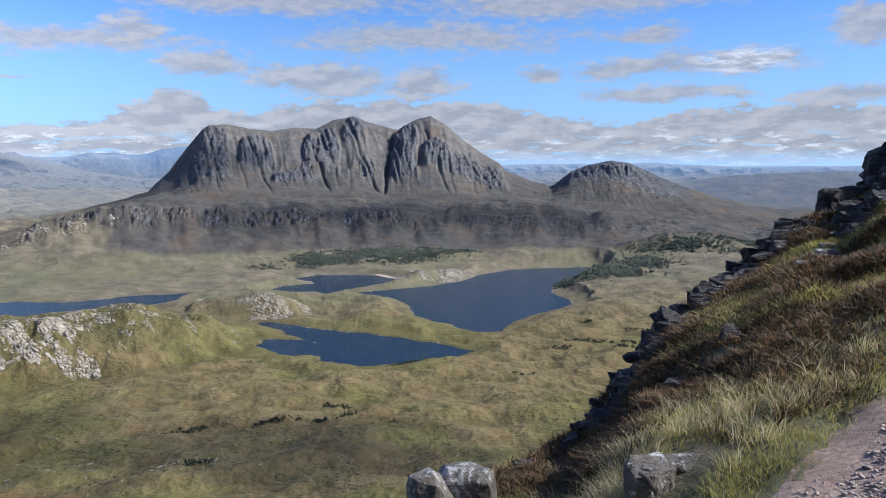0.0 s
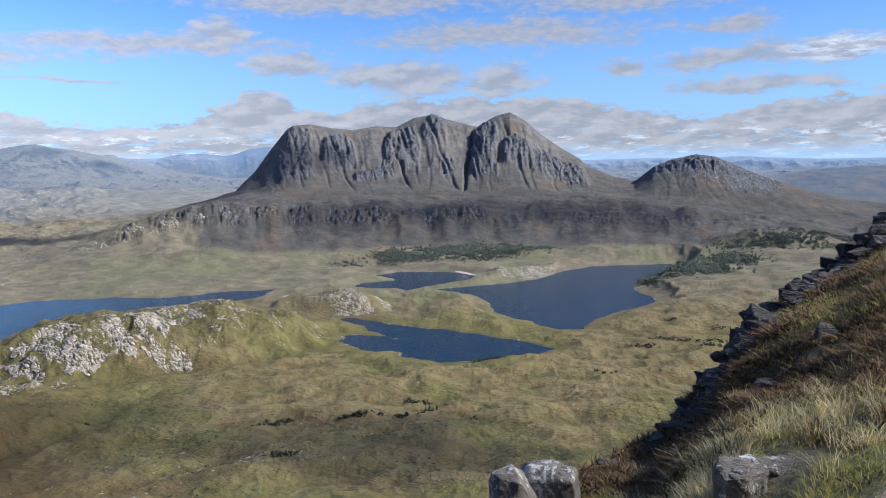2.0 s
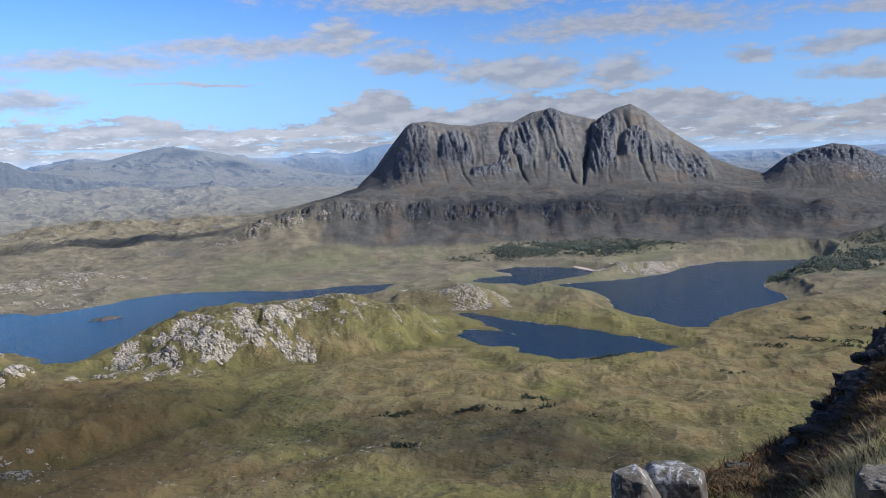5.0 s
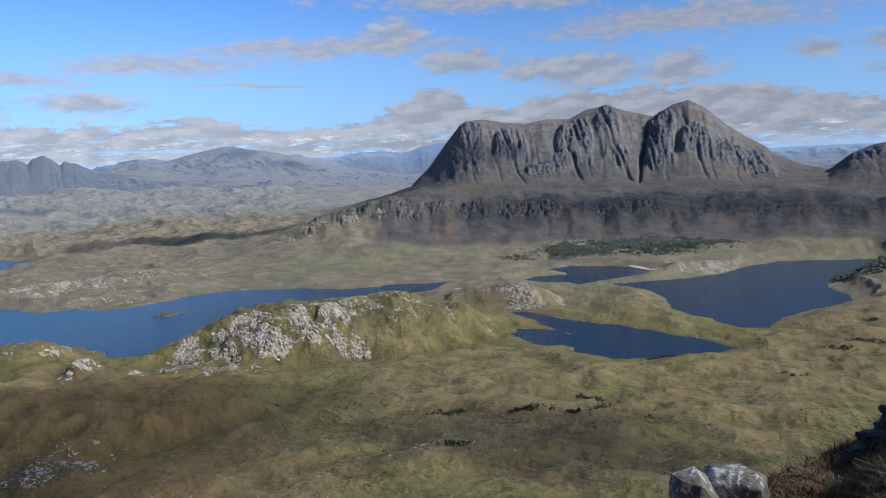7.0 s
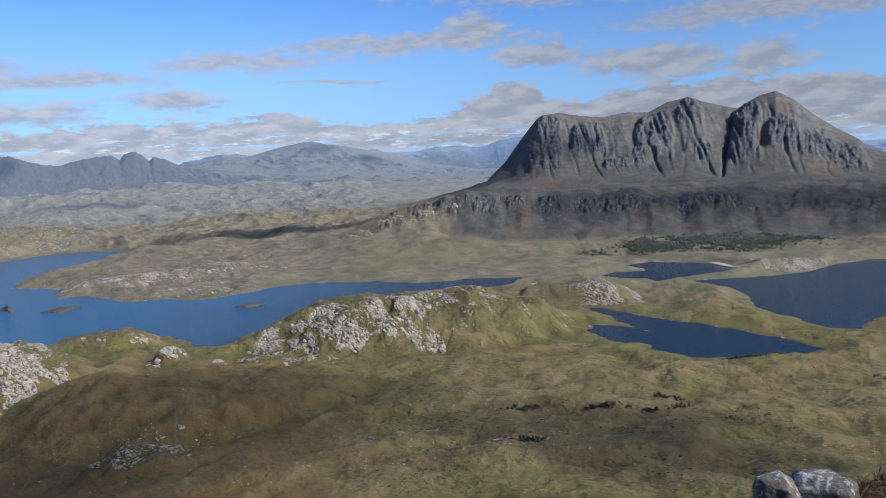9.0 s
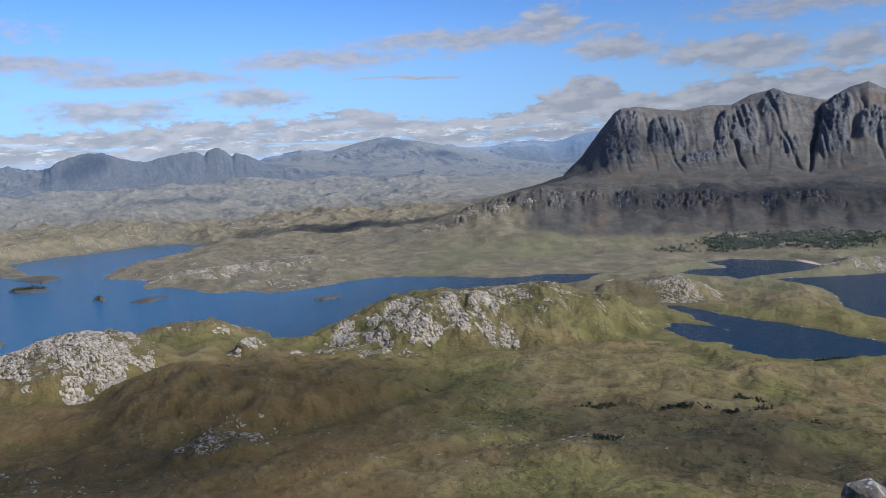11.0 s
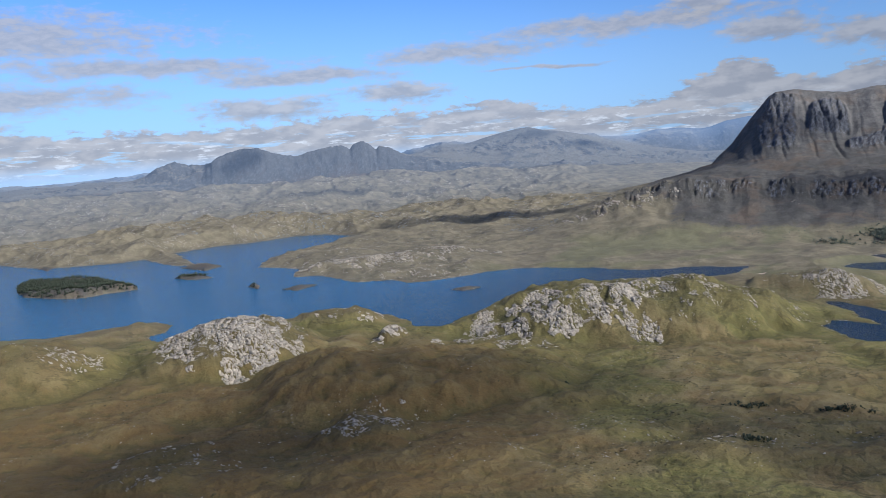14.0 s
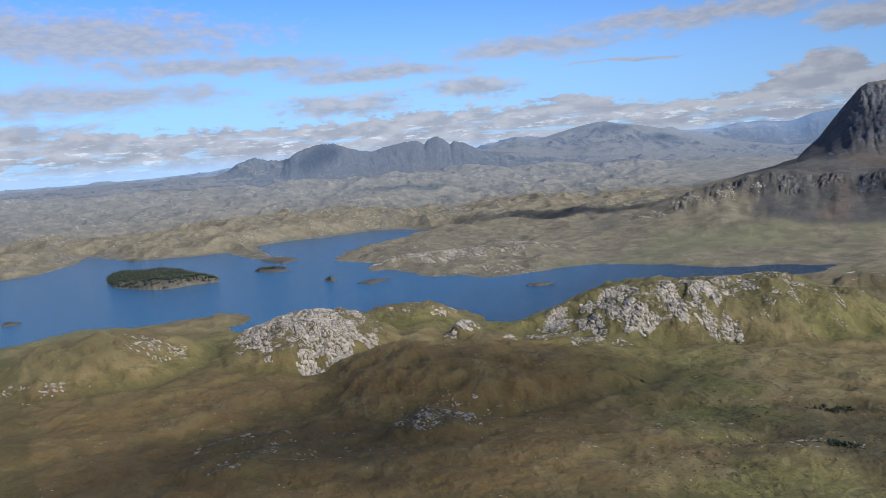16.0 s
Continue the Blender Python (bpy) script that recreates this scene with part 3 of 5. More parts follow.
    seam = smooth(layered(az * 0.75, level * 1.3, 3, 63), 0.42, 0.62) * (0.35 + 0.65 * smooth(az, 1, 4))
    sway = smooth(level, 5.4, 6.0) * (1 - smooth(level, 7.4, 8.0)) * (1 - smooth(az, 24, 29))
    notch = layered(az * 7.5 + 0.8 * level, level * 5, 3, 62, 0.55, True) - 0.5
    z += wall * notch * (2 + 9 * seam)
    z += wall * cuts * (3 + 10 * seam) + sway * (layered(az * 0.6, level * 0.5, 3, 65) - 0.5) * 22
    crag += wall * (0.03 + (0.12 + 0.55 * cuts) * seam)
    rocky = np.maximum(rocky, 0.36 * smooth(level, 5.3, 6.0) * (1 - smooth(level, 7.6, 8.0)) * (1 - smooth(az, 22, 27)) * smooth(layered(x / 90, y / 50, 4, 69), 0.42, 0.6))
    terrace = smooth(level, 6.9, 7.2) * (1 - smooth(level, 7.9, 8.2)) * (1 - smooth(az, 24, 29))
    z += terrace * (layered(x / 60, y / 60, 4, 67) - 0.5) * 14
    crag += 0.2 * smooth(level, 5.1, 5.75) * (1 - smooth(level, 7.8, 8.1)) * (1 - smooth(az, 20, 26))
    crag += 0.20 * smooth(level, 7.0, 8.0) * (1 - smooth(az, -17, -10))
    crag = np.maximum(crag, 0.15 * smooth(level, 7.2, 7.9) * (level < 9.3) * smooth(az, -20, -14) * (1 - smooth(az, 23, 27)))
    # the right-hand hill
    crag += 0.28 * smooth(level, 8.3, 8.8) * (1 - smooth(az, -8, -5)) * smooth(az, -20, -15)
    # knolls
    k34, k22, knob = layered(x / 34, y / 34, 4, 71) - 0.5, 0.86 + 0.3 * layered(x / 22, y / 22, 4, 73), layered(x / 11, y / 11, 4, 79, 0.6, True) - 0.5
    for b, far, across, deep, tall, bare in KNOLLS:
        ca, sa = math.cos(radians(b)), math.sin(radians(b))
        u, v = (x + far * sa) * ca + (y - far * ca) * sa, -(x + far * sa) * sa + (y - far * ca) * ca
        d = np.hypot(u / across, v / deep) * (1 + 0.55 * wob) + 0.25 * k34
        h = np.clip(1 - d * d / 1.15, 0, 1) ** 1.25
        z += tall * h * k22
        rocky = np.maximum(rocky, bare * smooth(1.08 - d, 0.0, 0.55))
        z += smooth(h, 0.05, 0.5) * bare * knob * 6
    # rolling moor and the knobbly land beyond the big loch
    rough = smooth(r, 300, 700) * (1 - smooth(r, 4100, 4350))
    z += rough * (layered(x / 95, y / 95, 5, 83) - 0.5) * 19 * (1 - high * smooth(level, 7.8, 8.2))
    beyond = smooth(az, 24, 33) * smooth(r, 1950, 2350) * (1 - smooth(r, 4050, 4280))
    lumps = layered(x / 150, y / 150, 5, 89, 0.5, True)
    z += beyond * (layered(x / 48, y / 48, 3, 95, 0.5, True) - 0.5) * 10
    z += beyond * ((lumps - 0.55) * 48 + (layered(x / 420, y / 420, 3, 97) - 0.5) * 46)
    crag += 0.05 * beyond
    rocky = np.maximum(rocky, beyond * (0.22 + 0.4 * smooth(lumps, 0.55, 0.8)))
    penin = smooth(az, 33, 38) * smooth(r, 1250, 1400) * (1 - smooth(r, 1950, 2300))
    z += penin * (layered(x / 70, y / 70, 5, 91, 0.5, True) - 0.45) * 14
    rocky = np.maximum(rocky, penin * 0.5)
    slope_rock = smooth(az, 19, 23) * (1 - smooth(az, 30, 34)) * smooth(level, 5.6, 6.3) * (1 - smooth(level, 7.1, 7.4))
    rocky = np.maximum(rocky, 0.33 * slope_rock)
    rocky = np.maximum(rocky, 0.16 * smooth(az, 30, 45) * (1 - smooth(r, 700, 900)) * smooth(layered(x / 60, y / 60, 4, 93), 0.45, 0.65))
    green += smooth(layered(x / 130, y / 130, 4, 101), 0.42, 0.66) * (1 - 0.55 * smooth(level, 6, 7)) * (1 - 0.6 * penin)
    # the far pillars: steep faces
    far_face = smooth(level, 12.05, 12.3) * (1 - smooth(level, 13.0, 13.1)) * smooth(az, 38, 42) * (1 - smooth(az, 58, 60))
    z += far_face * (layered(az * 3.0, level * 2.0, 4, 103, 0.6, True) - 0.6) * 12
    crag += 0.45 * far_face
    # spurs and corries of the far hills
    z += smooth(level, 11.2, 12) * np.sin(np.pi * level) ** 2 * (layered(x / 130, y / 130, 5, 117, 0.5, True) - 0.5) * 46
    green *= (1 - 0.6 * smooth(az, 32, 40) * (1 - smooth(r, 850, 1000))) * (1 - 0.8 * smooth(level, 5.0, 5.8))
    z += smooth(r, 330, 480) * (1 - smooth(r, 1300, 1600)) * ((layered(x / 30, y / 30, 4, 85) - 0.5) * 7 + (layered(x / 58, y / 58, 3, 86) - 0.5) * 9 + (layered(x / 9, y / 9, 3, 87, 0.5, True) - 0.5) * 1.6)
    # lochs cut into it, islands rise in them
    w1, w2 = (layered(x / 30, y / 30, 3, 107) - 0.5) * 16, (layered(x / 9, y / 9, 3, 109) - 0.5) * 5
    floor = np.maximum(z, LOCH + 0.4)
    for shore in SHORES:
        d = near_shore(x, y, shore) + w1 + w2
        bank = LOCH + 0.15 + np.clip(-d, 0, 400) * 0.16
        floor = np.where(d > -90, np.minimum(floor, np.maximum(bank, LOCH + 0.3) + 30 * smooth(-d, 20, 90)), floor)
        rocky = np.maximum(rocky, 0.72 * smooth(d, -9, -2) * (d <= 0))
        floor = np.where(d > 0, LOCH - 0.5 - np.clip(d, 0, 60) * 0.15, floor)
    for shore, tall in ISLANDS:
        d = near_shore(x, y, shore, 40) + w2 + 0.4 * w1
        floor = np.where(d > 0, LOCH + 0.3 + tall * (1 - np.exp(-d / 14)) * (0.6 + 0.8 * layered(x / 30, y / 30, 3, 113)), floor)
        green, crag = np.where(d > 0, 0.1, green), np.where(d > 0, 0.13, crag)
        rocky = np.where(d > 0, 0.7 * (1 - smooth(d, 1, 4)), rocky)
    return x, y, floor, np.clip(rocky, 0, 1), np.clip(crag, 0, 1), np.clip(green, 0, 1)


def hollows(h, rows, cols):
    """How far each point of a grid of heights lies under the mean of its surroundings."""
    m = h
    for axis, n in ((0, rows), (1, cols)):
        pad = [(n + 1, n) if a == axis else (0, 0) for a in (0, 1)]
        c = np.cumsum(np.pad(m, pad, mode="edge"), axis=axis)
        m = (np.take(c, range(2 * n + 1, c.shape[axis]), axis) - np.take(c, range(0, c.shape[axis] - 2 * n - 1), axis)) / (2 * n + 1)
    return m - h


def lie_layer(me, az, r, h):
    near, wide = hollows(h, 3, 10), hollows(h, 10, 34)
    sink = near / 0.9 + wide / 3.5
    colour_layer(me, "lie", [v.ravel() for v in (smooth(sink, 0.25, 1.6), smooth(-sink, 0.3, 1.8), smooth(az, 24, 40) * (1 - smooth(r, 760, 1000)))])


# share of painted haze in the grass colour, growing with range
def far_haze_layer(me, r):
    layer = me.attributes.new("far_haze", "FLOAT", "POINT")
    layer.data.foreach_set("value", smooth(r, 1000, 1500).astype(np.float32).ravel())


def grid_mesh(name, verts, rows, cols, material, closed=False):
    """A sheet of quads over rows x cols points."""
    i = np.arange(rows * cols).reshape(rows, cols)
    j = np.concatenate([i, i[:, :1]], 1) if closed else i
    quads = np.stack([j[:-1, :-1], j[:-1, 1:], j[1:, 1:], j[1:, :-1]], -1).reshape(-1, 4)
    me = bpy.data.meshes.new(name)
    me.vertices.add(len(verts))
    me.vertices.foreach_set("co", np.asarray(verts, np.float32).ravel())
    me.loops.add(quads.size)
    me.loops.foreach_set("vertex_index", quads.ravel().astype(np.int32))
    me.polygons.add(len(quads))
    me.polygons.foreach_set("loop_start", np.arange(0, quads.size, 4, dtype=np.int32))
    me.update(calc_edges=True)
    me.shade_smooth()
    me.materials.append(material)
    return me


def colour_layer(me, name, channels):
    layer = me.attributes.new(name, "FLOAT_COLOR", "POINT")
    layer.data.foreach_set("color", np.stack([*channels, np.ones_like(channels[0])], -1).astype(np.float32).ravel())


# fine where the land is looked at, coarse round the back
bearings = np.concatenate([np.arange(-32, 76, 0.08), np.arange(76, 328, 4.0)])
bearings = np.where(bearings > 180, bearings - 360, bearings)
SPLIT = 2770.0
ranges = np.concatenate([np.geomspace(30, 420, 24), np.geomspace(426, 1700, 250), np.linspace(1706, 1880, 24), np.linspace(1883, 2050, 64), np.linspace(2056, SPLIT, 146)])
az_grid, r_grid = np.meshgrid(bearings, ranges)
X, Y, H, ROCKY, CRAG, GREEN = land(az_grid, r_grid)
ground_mesh = grid_mesh("ground", np.stack([X, Y, H], -1).reshape(-1, 3), *H.shape, MOOR, closed=True)
colour_layer(ground_mesh, "cover", [v.ravel() for v in (ROCKY, CRAG, GREEN)])
lie_layer(ground_mesh, az_grid, r_grid, H)
far_haze_layer(ground_mesh, r_grid)
ground = tagged(new("ground", ground_mesh), "rolling moorland of tawny grass with pale rock knolls and dark mountain", "ground", kind="structure")

far_ranges = np.concatenate([np.geomspace(SPLIT, 4060, 90), np.linspace(4070, 4420, 46), np.linspace(4430, 4960, 40)])
az_grid, r_grid = np.meshgrid(bearings, far_ranges)
X2, Y2, H2, ROCKY2, CRAG2, GREEN2 = land(az_grid, r_grid)
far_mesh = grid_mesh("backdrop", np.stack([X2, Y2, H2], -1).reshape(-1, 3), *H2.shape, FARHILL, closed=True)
colour_layer(far_mesh, "cover", [v.ravel() for v in (ROCKY2, np.maximum(CRAG2, 0.5 * smooth(r_grid, 4050, 4250)), GREEN2)])
lie_layer(far_mesh, az_grid, r_grid, H2)
far_haze_layer(far_mesh, r_grid)
# strength of the painted haze glow, by range
haze = far_mesh.attributes.new("haze", "FLOAT", "POINT")
haze.data.foreach_set("value", np.interp(r_grid, [2770, 3400, 4060, 4300, 4450, 4700, 4880], [0.07, 0.12, 0.15, 0.13, 0.15, 0.18, 0.38]).astype(np.float32).ravel())
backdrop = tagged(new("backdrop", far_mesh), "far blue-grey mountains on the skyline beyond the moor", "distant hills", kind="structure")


def water_sheet():
    bm = bmesh.new()
    ring = [bm.verts.new((-2700, 150, LOCH)), bm.verts.new((700, 150, LOCH)), bm.verts.new((700, 2000, LOCH)), bm.verts.new((-2700, 2000, LOCH))]
    bm.faces.new(ring)
    me = bpy.data.meshes.new("water")
    bm.to_mesh(me)
    bm.free()
    me.materials.append(WATER)
    return tagged(new("water", me), "dark blue wind-ruffled water of the lochs in the valley", "water", kind="structure")


water_sheet()

# ---- the hillside by the path ----
# the brink of the slope: bearing, range, height
BRINK = [(-180, 34, 14), (-75, 34, 12), (-45, 25, 4), (-34, 24, 2.3), (-30, 23, 1.45), (-28.6, 22.5, 1.0), (-27.6, 22, 0.65), (-27, 21, 0.42), (-25.2, 20.5, 0.36), (-23.6, 19.5, 0.0),
         (-21.8, 18, -0.45), (-19.5, 15.5, -0.65), (-17.5, 13.5, -0.85), (-15.2, 11.5, -0.95), (-13.4, 10, -1.15), (-11, 9, -1.3), (-9.4, 8.5, -1.45), (-6.8, 7.6, -1.32),
         (-4.9, 7, -1.2), (-2, 6.0, -0.98), (0.5, 5.4, -0.86), (2.2, 4.7, -0.85), (4, 3.9, -0.85), (8, 2.8, -0.7), (14, 2.0, -0.5), (50, 1.6, -0.5), (90, 4, 0.3), (140, 34, 12), (180, 34, 14)]
TRACK = [(0.6, -14.0), (1.1, -3.0), (1.25, 0.0), (1.35, 2.1), (2.0, 3.1), (3.15, 4.0), (4.7, 5.5), (5.7, 7.4), (6.0, 9.6), (5.75, 11.4), (5.9, 12.4)]


def bearing_range(x, y):
    return np.degrees(np.arctan2(-x, y)), np.hypot(x, y)


def track_distance(x, y):
    best = np.full(np.shape(x), 1e9)
    for (ax, ay), (bx, by) in zip(TRACK, TRACK[1:]):
        dx, dy = bx - ax, by - ay
        s = np.clip(((x - ax) * dx + (y - ay) * dy) / (dx * dx + dy * dy), 0, 1)
        best = np.minimum(best, np.hypot(x - ax - s * dx, y - ay - s * dy))
    return best


def hillside(x, y, rough=True):
    """The height of the slope by the path."""
    x, y = np.asarray(x, float), np.asarray(y, float)
    az, r = bearing_range(x, y)
    edge = np.interp(az, [b[0] for b in BRINK], [b[1] for b in BRINK])
    low = np.interp(az, [b[0] for b in BRINK], [b[2] for b in BRINK])
    start = np.interp(az, [-180, -60, -26, -15, 0, 10, 40, 100, 180], [0.1, 0.05, 0.02, -0.08, -0.25, -0.3, -0.2, 0.0, 0.1])
    t = np.clip((r - 1.2) / np.maximum(edge - 1.2, 0.3), 0, 1)
    z = start * np.clip(r / 1.2, 0, 1) + (low - start) * t ** 1.3
    over = np.clip(r - edge, 0, None)
    z = z - np.where((az > -70) & (az < 100), over * 1.55, -over * 0.3)
    if rough:
        d = track_distance(x, y)
        off = smooth(d, 0.5, 1.0)
        z = z + off * ((layered(x / 1.7, y / 1.7, 4, 201) - 0.5) * 0.30 + (layered(x / 0.45, y / 0.45, 3, 205) - 0.5) * (0.08 + 0.16 * smooth(d, 1.6, 3.0)))
        z = z - 0.05 * (1 - smooth(d, 0.35, 0.8)) + (1 - off) * (layered(x / 0.25, y / 0.25, 3, 207) - 0.5) * 0.03
    return z


def turf_material():
    m, k = material("rough_turf")
    p = k.pos
    n1, n2, n3 = k.noise(p, 1.1, 6, 0.65), k.noise(p, 9.0, 5, 0.7), k.noise(p, 45.0, 4, 0.7)
    col = k.mix(k.step(n1, 0.38, 0.62), (0.09, 0.075, 0.035, 1), (0.17, 0.16, 0.06, 1))
    col = k.mix(k.step(n2, 0.45, 0.7, 0, 0.7), col, (0.05, 0.028, 0.015, 1))
    col = k.mix(k.step(n3, 0.55, 0.75, 0, 0.6), col, (0.20, 0.17, 0.085, 1))
    k.put(k.bsdf.inputs["Base Color"], col)
    k.bsdf.inputs["Roughness"].default_value = 0.95
    relief(k, k.math("ADD", n2, k.math("MULTIPLY", n3, 0.5)), 0.05, 0.9)
    return m


def gravel_material():
    m, k = material("trodden_gravel")
    p = k.pos
    n1, n2 = k.noise(p, 2.2, 5, 0.6), k.noise(p, 30.0, 6, 0.7)
    cell = k.add("ShaderNodeSeparateColor", Color=k.voronoi(p, 42.0, "F1", "Color")).outputs[0]
    col = k.mix(k.step(n1, 0.35, 0.65), (0.26, 0.172, 0.122, 1), (0.38, 0.265, 0.190, 1))
    col = k.mix(1.0, col, k.mix(cell, (0.7, 0.7, 0.7, 1), (1.3, 1.28, 1.25, 1)), "MULTIPLY")
    col = k.mix(k.step(n2, 0.35, 0.5, 0.5, 0.0), col, (0.15, 0.10, 0.08, 1))
    k.put(k.bsdf.inputs["Base Color"], col)
    k.bsdf.inputs["Roughness"].default_value = 0.9
    relief(k, k.math("ADD", n2, k.noise(p, 90.0, 3, 0.7)), 0.012, 0.8)
    return m


def stone_material(name, dark, pale, lichen, amount, bedded=False):
    m, k = material(name)
    p = k.pos
    info = k.add("ShaderNodeObjectInfo").outputs["Random"]
    n1, n2, n3 = k.noise(p, 2.5, 7, 0.65), k.noise(p, 14.0, 7, 0.7, 0.6), k.noise(p, 60.0, 4, 0.7)
    col = k.mix(k.step(n1, 0.32, 0.68), dark, pale)
    col = k.mix(k.step(n3, 0.4, 0.7, 0, 0.45), col, dark)
    col = k.mix(k.step(k.math("ADD", n2, k.math("MULTIPLY", k.math("SUBTRACT", n1, 0.5), 0.8)), 0.62 - amount, 0.70 - amount), col, lichen)
    col = k.mix(1.0, col, k.mix(info, (0.8, 0.8, 0.8, 1), (1.1, 1.08, 1.05, 1)), "MULTIPLY")
    k.put(k.bsdf.inputs["Base Color"], col)
    k.bsdf.inputs["Roughness"].default_value = 0.9
    if bedded:
        # level beds, split by dark joints
        bed = k.noise(k.vmath("MULTIPLY", p, (0.9, 0.9, 9.0)), 1.0, 4, 0.55, 0.3)
        joint = k.step(k.math("ABSOLUTE", k.math("SUBTRACT", bed, 0.5)), 0.0, 0.028)
        col = k.mix(k.math("ADD", k.math("MULTIPLY", joint, 0.7), 0.3), (0.012, 0.011, 0.010, 1), col)
        k.put(k.bsdf.inputs["Base Color"], col)
        relief(k, k.math("ADD", k.math("ADD", k.math("MULTIPLY", joint, 1.2), bed), k.math("ADD", n2, k.math("MULTIPLY", n3, 0.4))), 0.06, 1.0)
    else:
        relief(k, k.math("ADD", n2, k.math("MULTIPLY", n3, 0.4)), 0.035, 0.9)
    return m


def leaf_material(name, colours, translucent=0.25):
    """Blades and sprigs, each a little different."""
    m, k = material(name)
    isle = k.add("ShaderNodeNewGeometry").outputs["Random Per Island"]
    ramp = k.add("ShaderNodeValToRGB")
    ramp.color_ramp.elements[0].color, ramp.color_ramp.elements[1].color = colours[0], colours[-1]
    for i, c in enumerate(colours[1:-1]):
        ramp.color_ramp.elements.new((i + 1) / (len(colours) - 1)).color = c
    k.put(ramp.inputs[0], isle)
    patch = k.noise(k.pos, 1.4, 4, 0.6)
    col = k.mix(1.0, ramp.outputs[0], k.mix(k.step(patch, 0.3, 0.7), (0.72, 0.75, 0.7, 1), (1.15, 1.1, 1.0, 1)), "MULTIPLY")
    k.put(k.bsdf.inputs["Base Color"], col)
    k.bsdf.inputs["Roughness"].default_value = 0.7
    k.bsdf.inputs["Specular IOR Level"].default_value = 0.25
    k.bsdf.inputs["Transmission Weight"].default_value = 0.0
    thin = k.add("ShaderNodeBsdfTranslucent", Color=col)
    both = k.add("ShaderNodeMixShader", Fac=translucent)
    out = [n for n in k.tree.nodes if n.type == "OUTPUT_MATERIAL"][0]
    k.tree.links.new(k.bsdf.outputs[0], both.inputs[1])
    k.tree.links.new(thin.outputs[0], both.inputs[2])
    k.tree.links.new(both.outputs[0], out.inputs[0])
    return m


TURF, GRAVEL = turf_material(), gravel_material()
CRAG_STONE = stone_material("dark_sandstone_with_lichen", (0.034, 0.028, 0.023, 1), (0.130, 0.110, 0.092, 1), (0.36, 0.35, 0.32, 1), 0.0, True)
PALE_STONE = stone_material("grey_sandstone_slab", (0.075, 0.061, 0.045, 1), (0.235, 0.200, 0.158, 1), (0.56, 0.54, 0.50, 1), 0.05)
PATH_STONE = stone_material("pinkish_path_stone", (0.38, 0.30, 0.25, 1), (0.60, 0.51, 0.44, 1), (0.62, 0.58, 0.54, 1), 0.02)
STRAW = leaf_material("dry_moor_grass", [(0.36, 0.27, 0.13, 1), (0.62, 0.53, 0.32, 1), (0.74, 0.66, 0.45, 1), (0.52, 0.42, 0.22, 1), (0.38, 0.33, 0.12, 1)], 0.5)
SWARD = leaf_material("green_turf_grass", [(0.22, 0.21, 0.05, 1), (0.36, 0.33, 0.095, 1), (0.46, 0.38, 0.15, 1), (0.27, 0.26, 0.06, 1), (0.60, 0.49, 0.25, 1)], 0.5)
LING = leaf_material("brown_heather_sprigs", [(0.042, 0.025, 0.012, 1), (0.13, 0.070, 0.031, 1), (0.078, 0.072, 0.020, 1), (0.25, 0.125, 0.052, 1), (0.040, 0.032, 0.014, 1)], 0.15)
RUSH = leaf_material("bright_green_rush", [(0.08, 0.13, 0.02, 1), (0.15, 0.21, 0.04, 1), (0.10, 0.17, 0.03, 1)])

hb = np.concatenate([np.arange(-36, 12, 0.22), np.arange(12, 324, 6.0)])
hb = np.where(hb > 180, hb - 360, hb)
hr = np.concatenate([[0.05], np.geomspace(0.3, 34, 260)])
gb, gr = np.meshgrid(hb, hr)
hx, hy = -gr * np.sin(np.radians(gb)), gr * np.cos(np.radians(gb))
hill_mesh = grid_mesh("hillside", np.stack([hx, hy, hillside(hx, hy)], -1).reshape(-1, 3), *gr.shape, TURF, closed=True)
tagged(new("hillside", hill_mesh), "steep heathery hillside of rough brown turf beside the path", "ground", kind="structure")


def path_strip():
    """The trodden path: a ragged band along the track."""
    pts = []
    lower = TRACK[:9]
    for (ax, ay), (bx, by) in zip(lower, lower[1:]):
        n = max(2, int(math.hypot(bx - ax, by - ay) / 0.12))
        pts += [(ax + (bx - ax) * i / n, ay + (by - ay) * i / n) for i in range(n)]
    c = np.array(pts)
    for _ in range(14):
        c[1:-1] = (c[:-2] + 2 * c[1:-1] + c[2:]) / 4
    way = np.gradient(c, axis=0)
    way /= np.linalg.norm(way, axis=1)[:, None]
    side = np.stack([way[:, 1], -way[:, 0]], -1)
    across = np.linspace(-1, 1, 15)
    half = 0.95 + 0.2 * (layered(c[:, 0] * 1.5, c[:, 1] * 1.5, 3, 211) - 0.5) * 2
    half = half * np.interp(c[:, 1], [-3, 6, 9, 18], [1, 1, 0.42, 0.3])
    P = c[:, None, :] + side[:, None, :] * (across[None, :] * half[:, None])[..., None]
    z = hillside(P[..., 0], P[..., 1]) + 0.03 - 0.05 * np.abs(across)[None, :] ** 4
    me = grid_mesh("path", np.concatenate([P, z[..., None]], -1).reshape(-1, 3), len(c), len(across), GRAVEL)
    return tagged(new("path", me), "narrow trodden path of pinkish gravel on the hillside", "path", kind="structure")


path = path_strip()


# ---- stones ----
def part(name, bm, mat, parent, label=""):
    me = bpy.data.meshes.new(name)
    bm.to_mesh(me)
    bm.free()
    me.materials.append(mat)
    ob = new(name, me)
    ob.parent = parent
    if label:
        tagged(ob, label)
    return ob


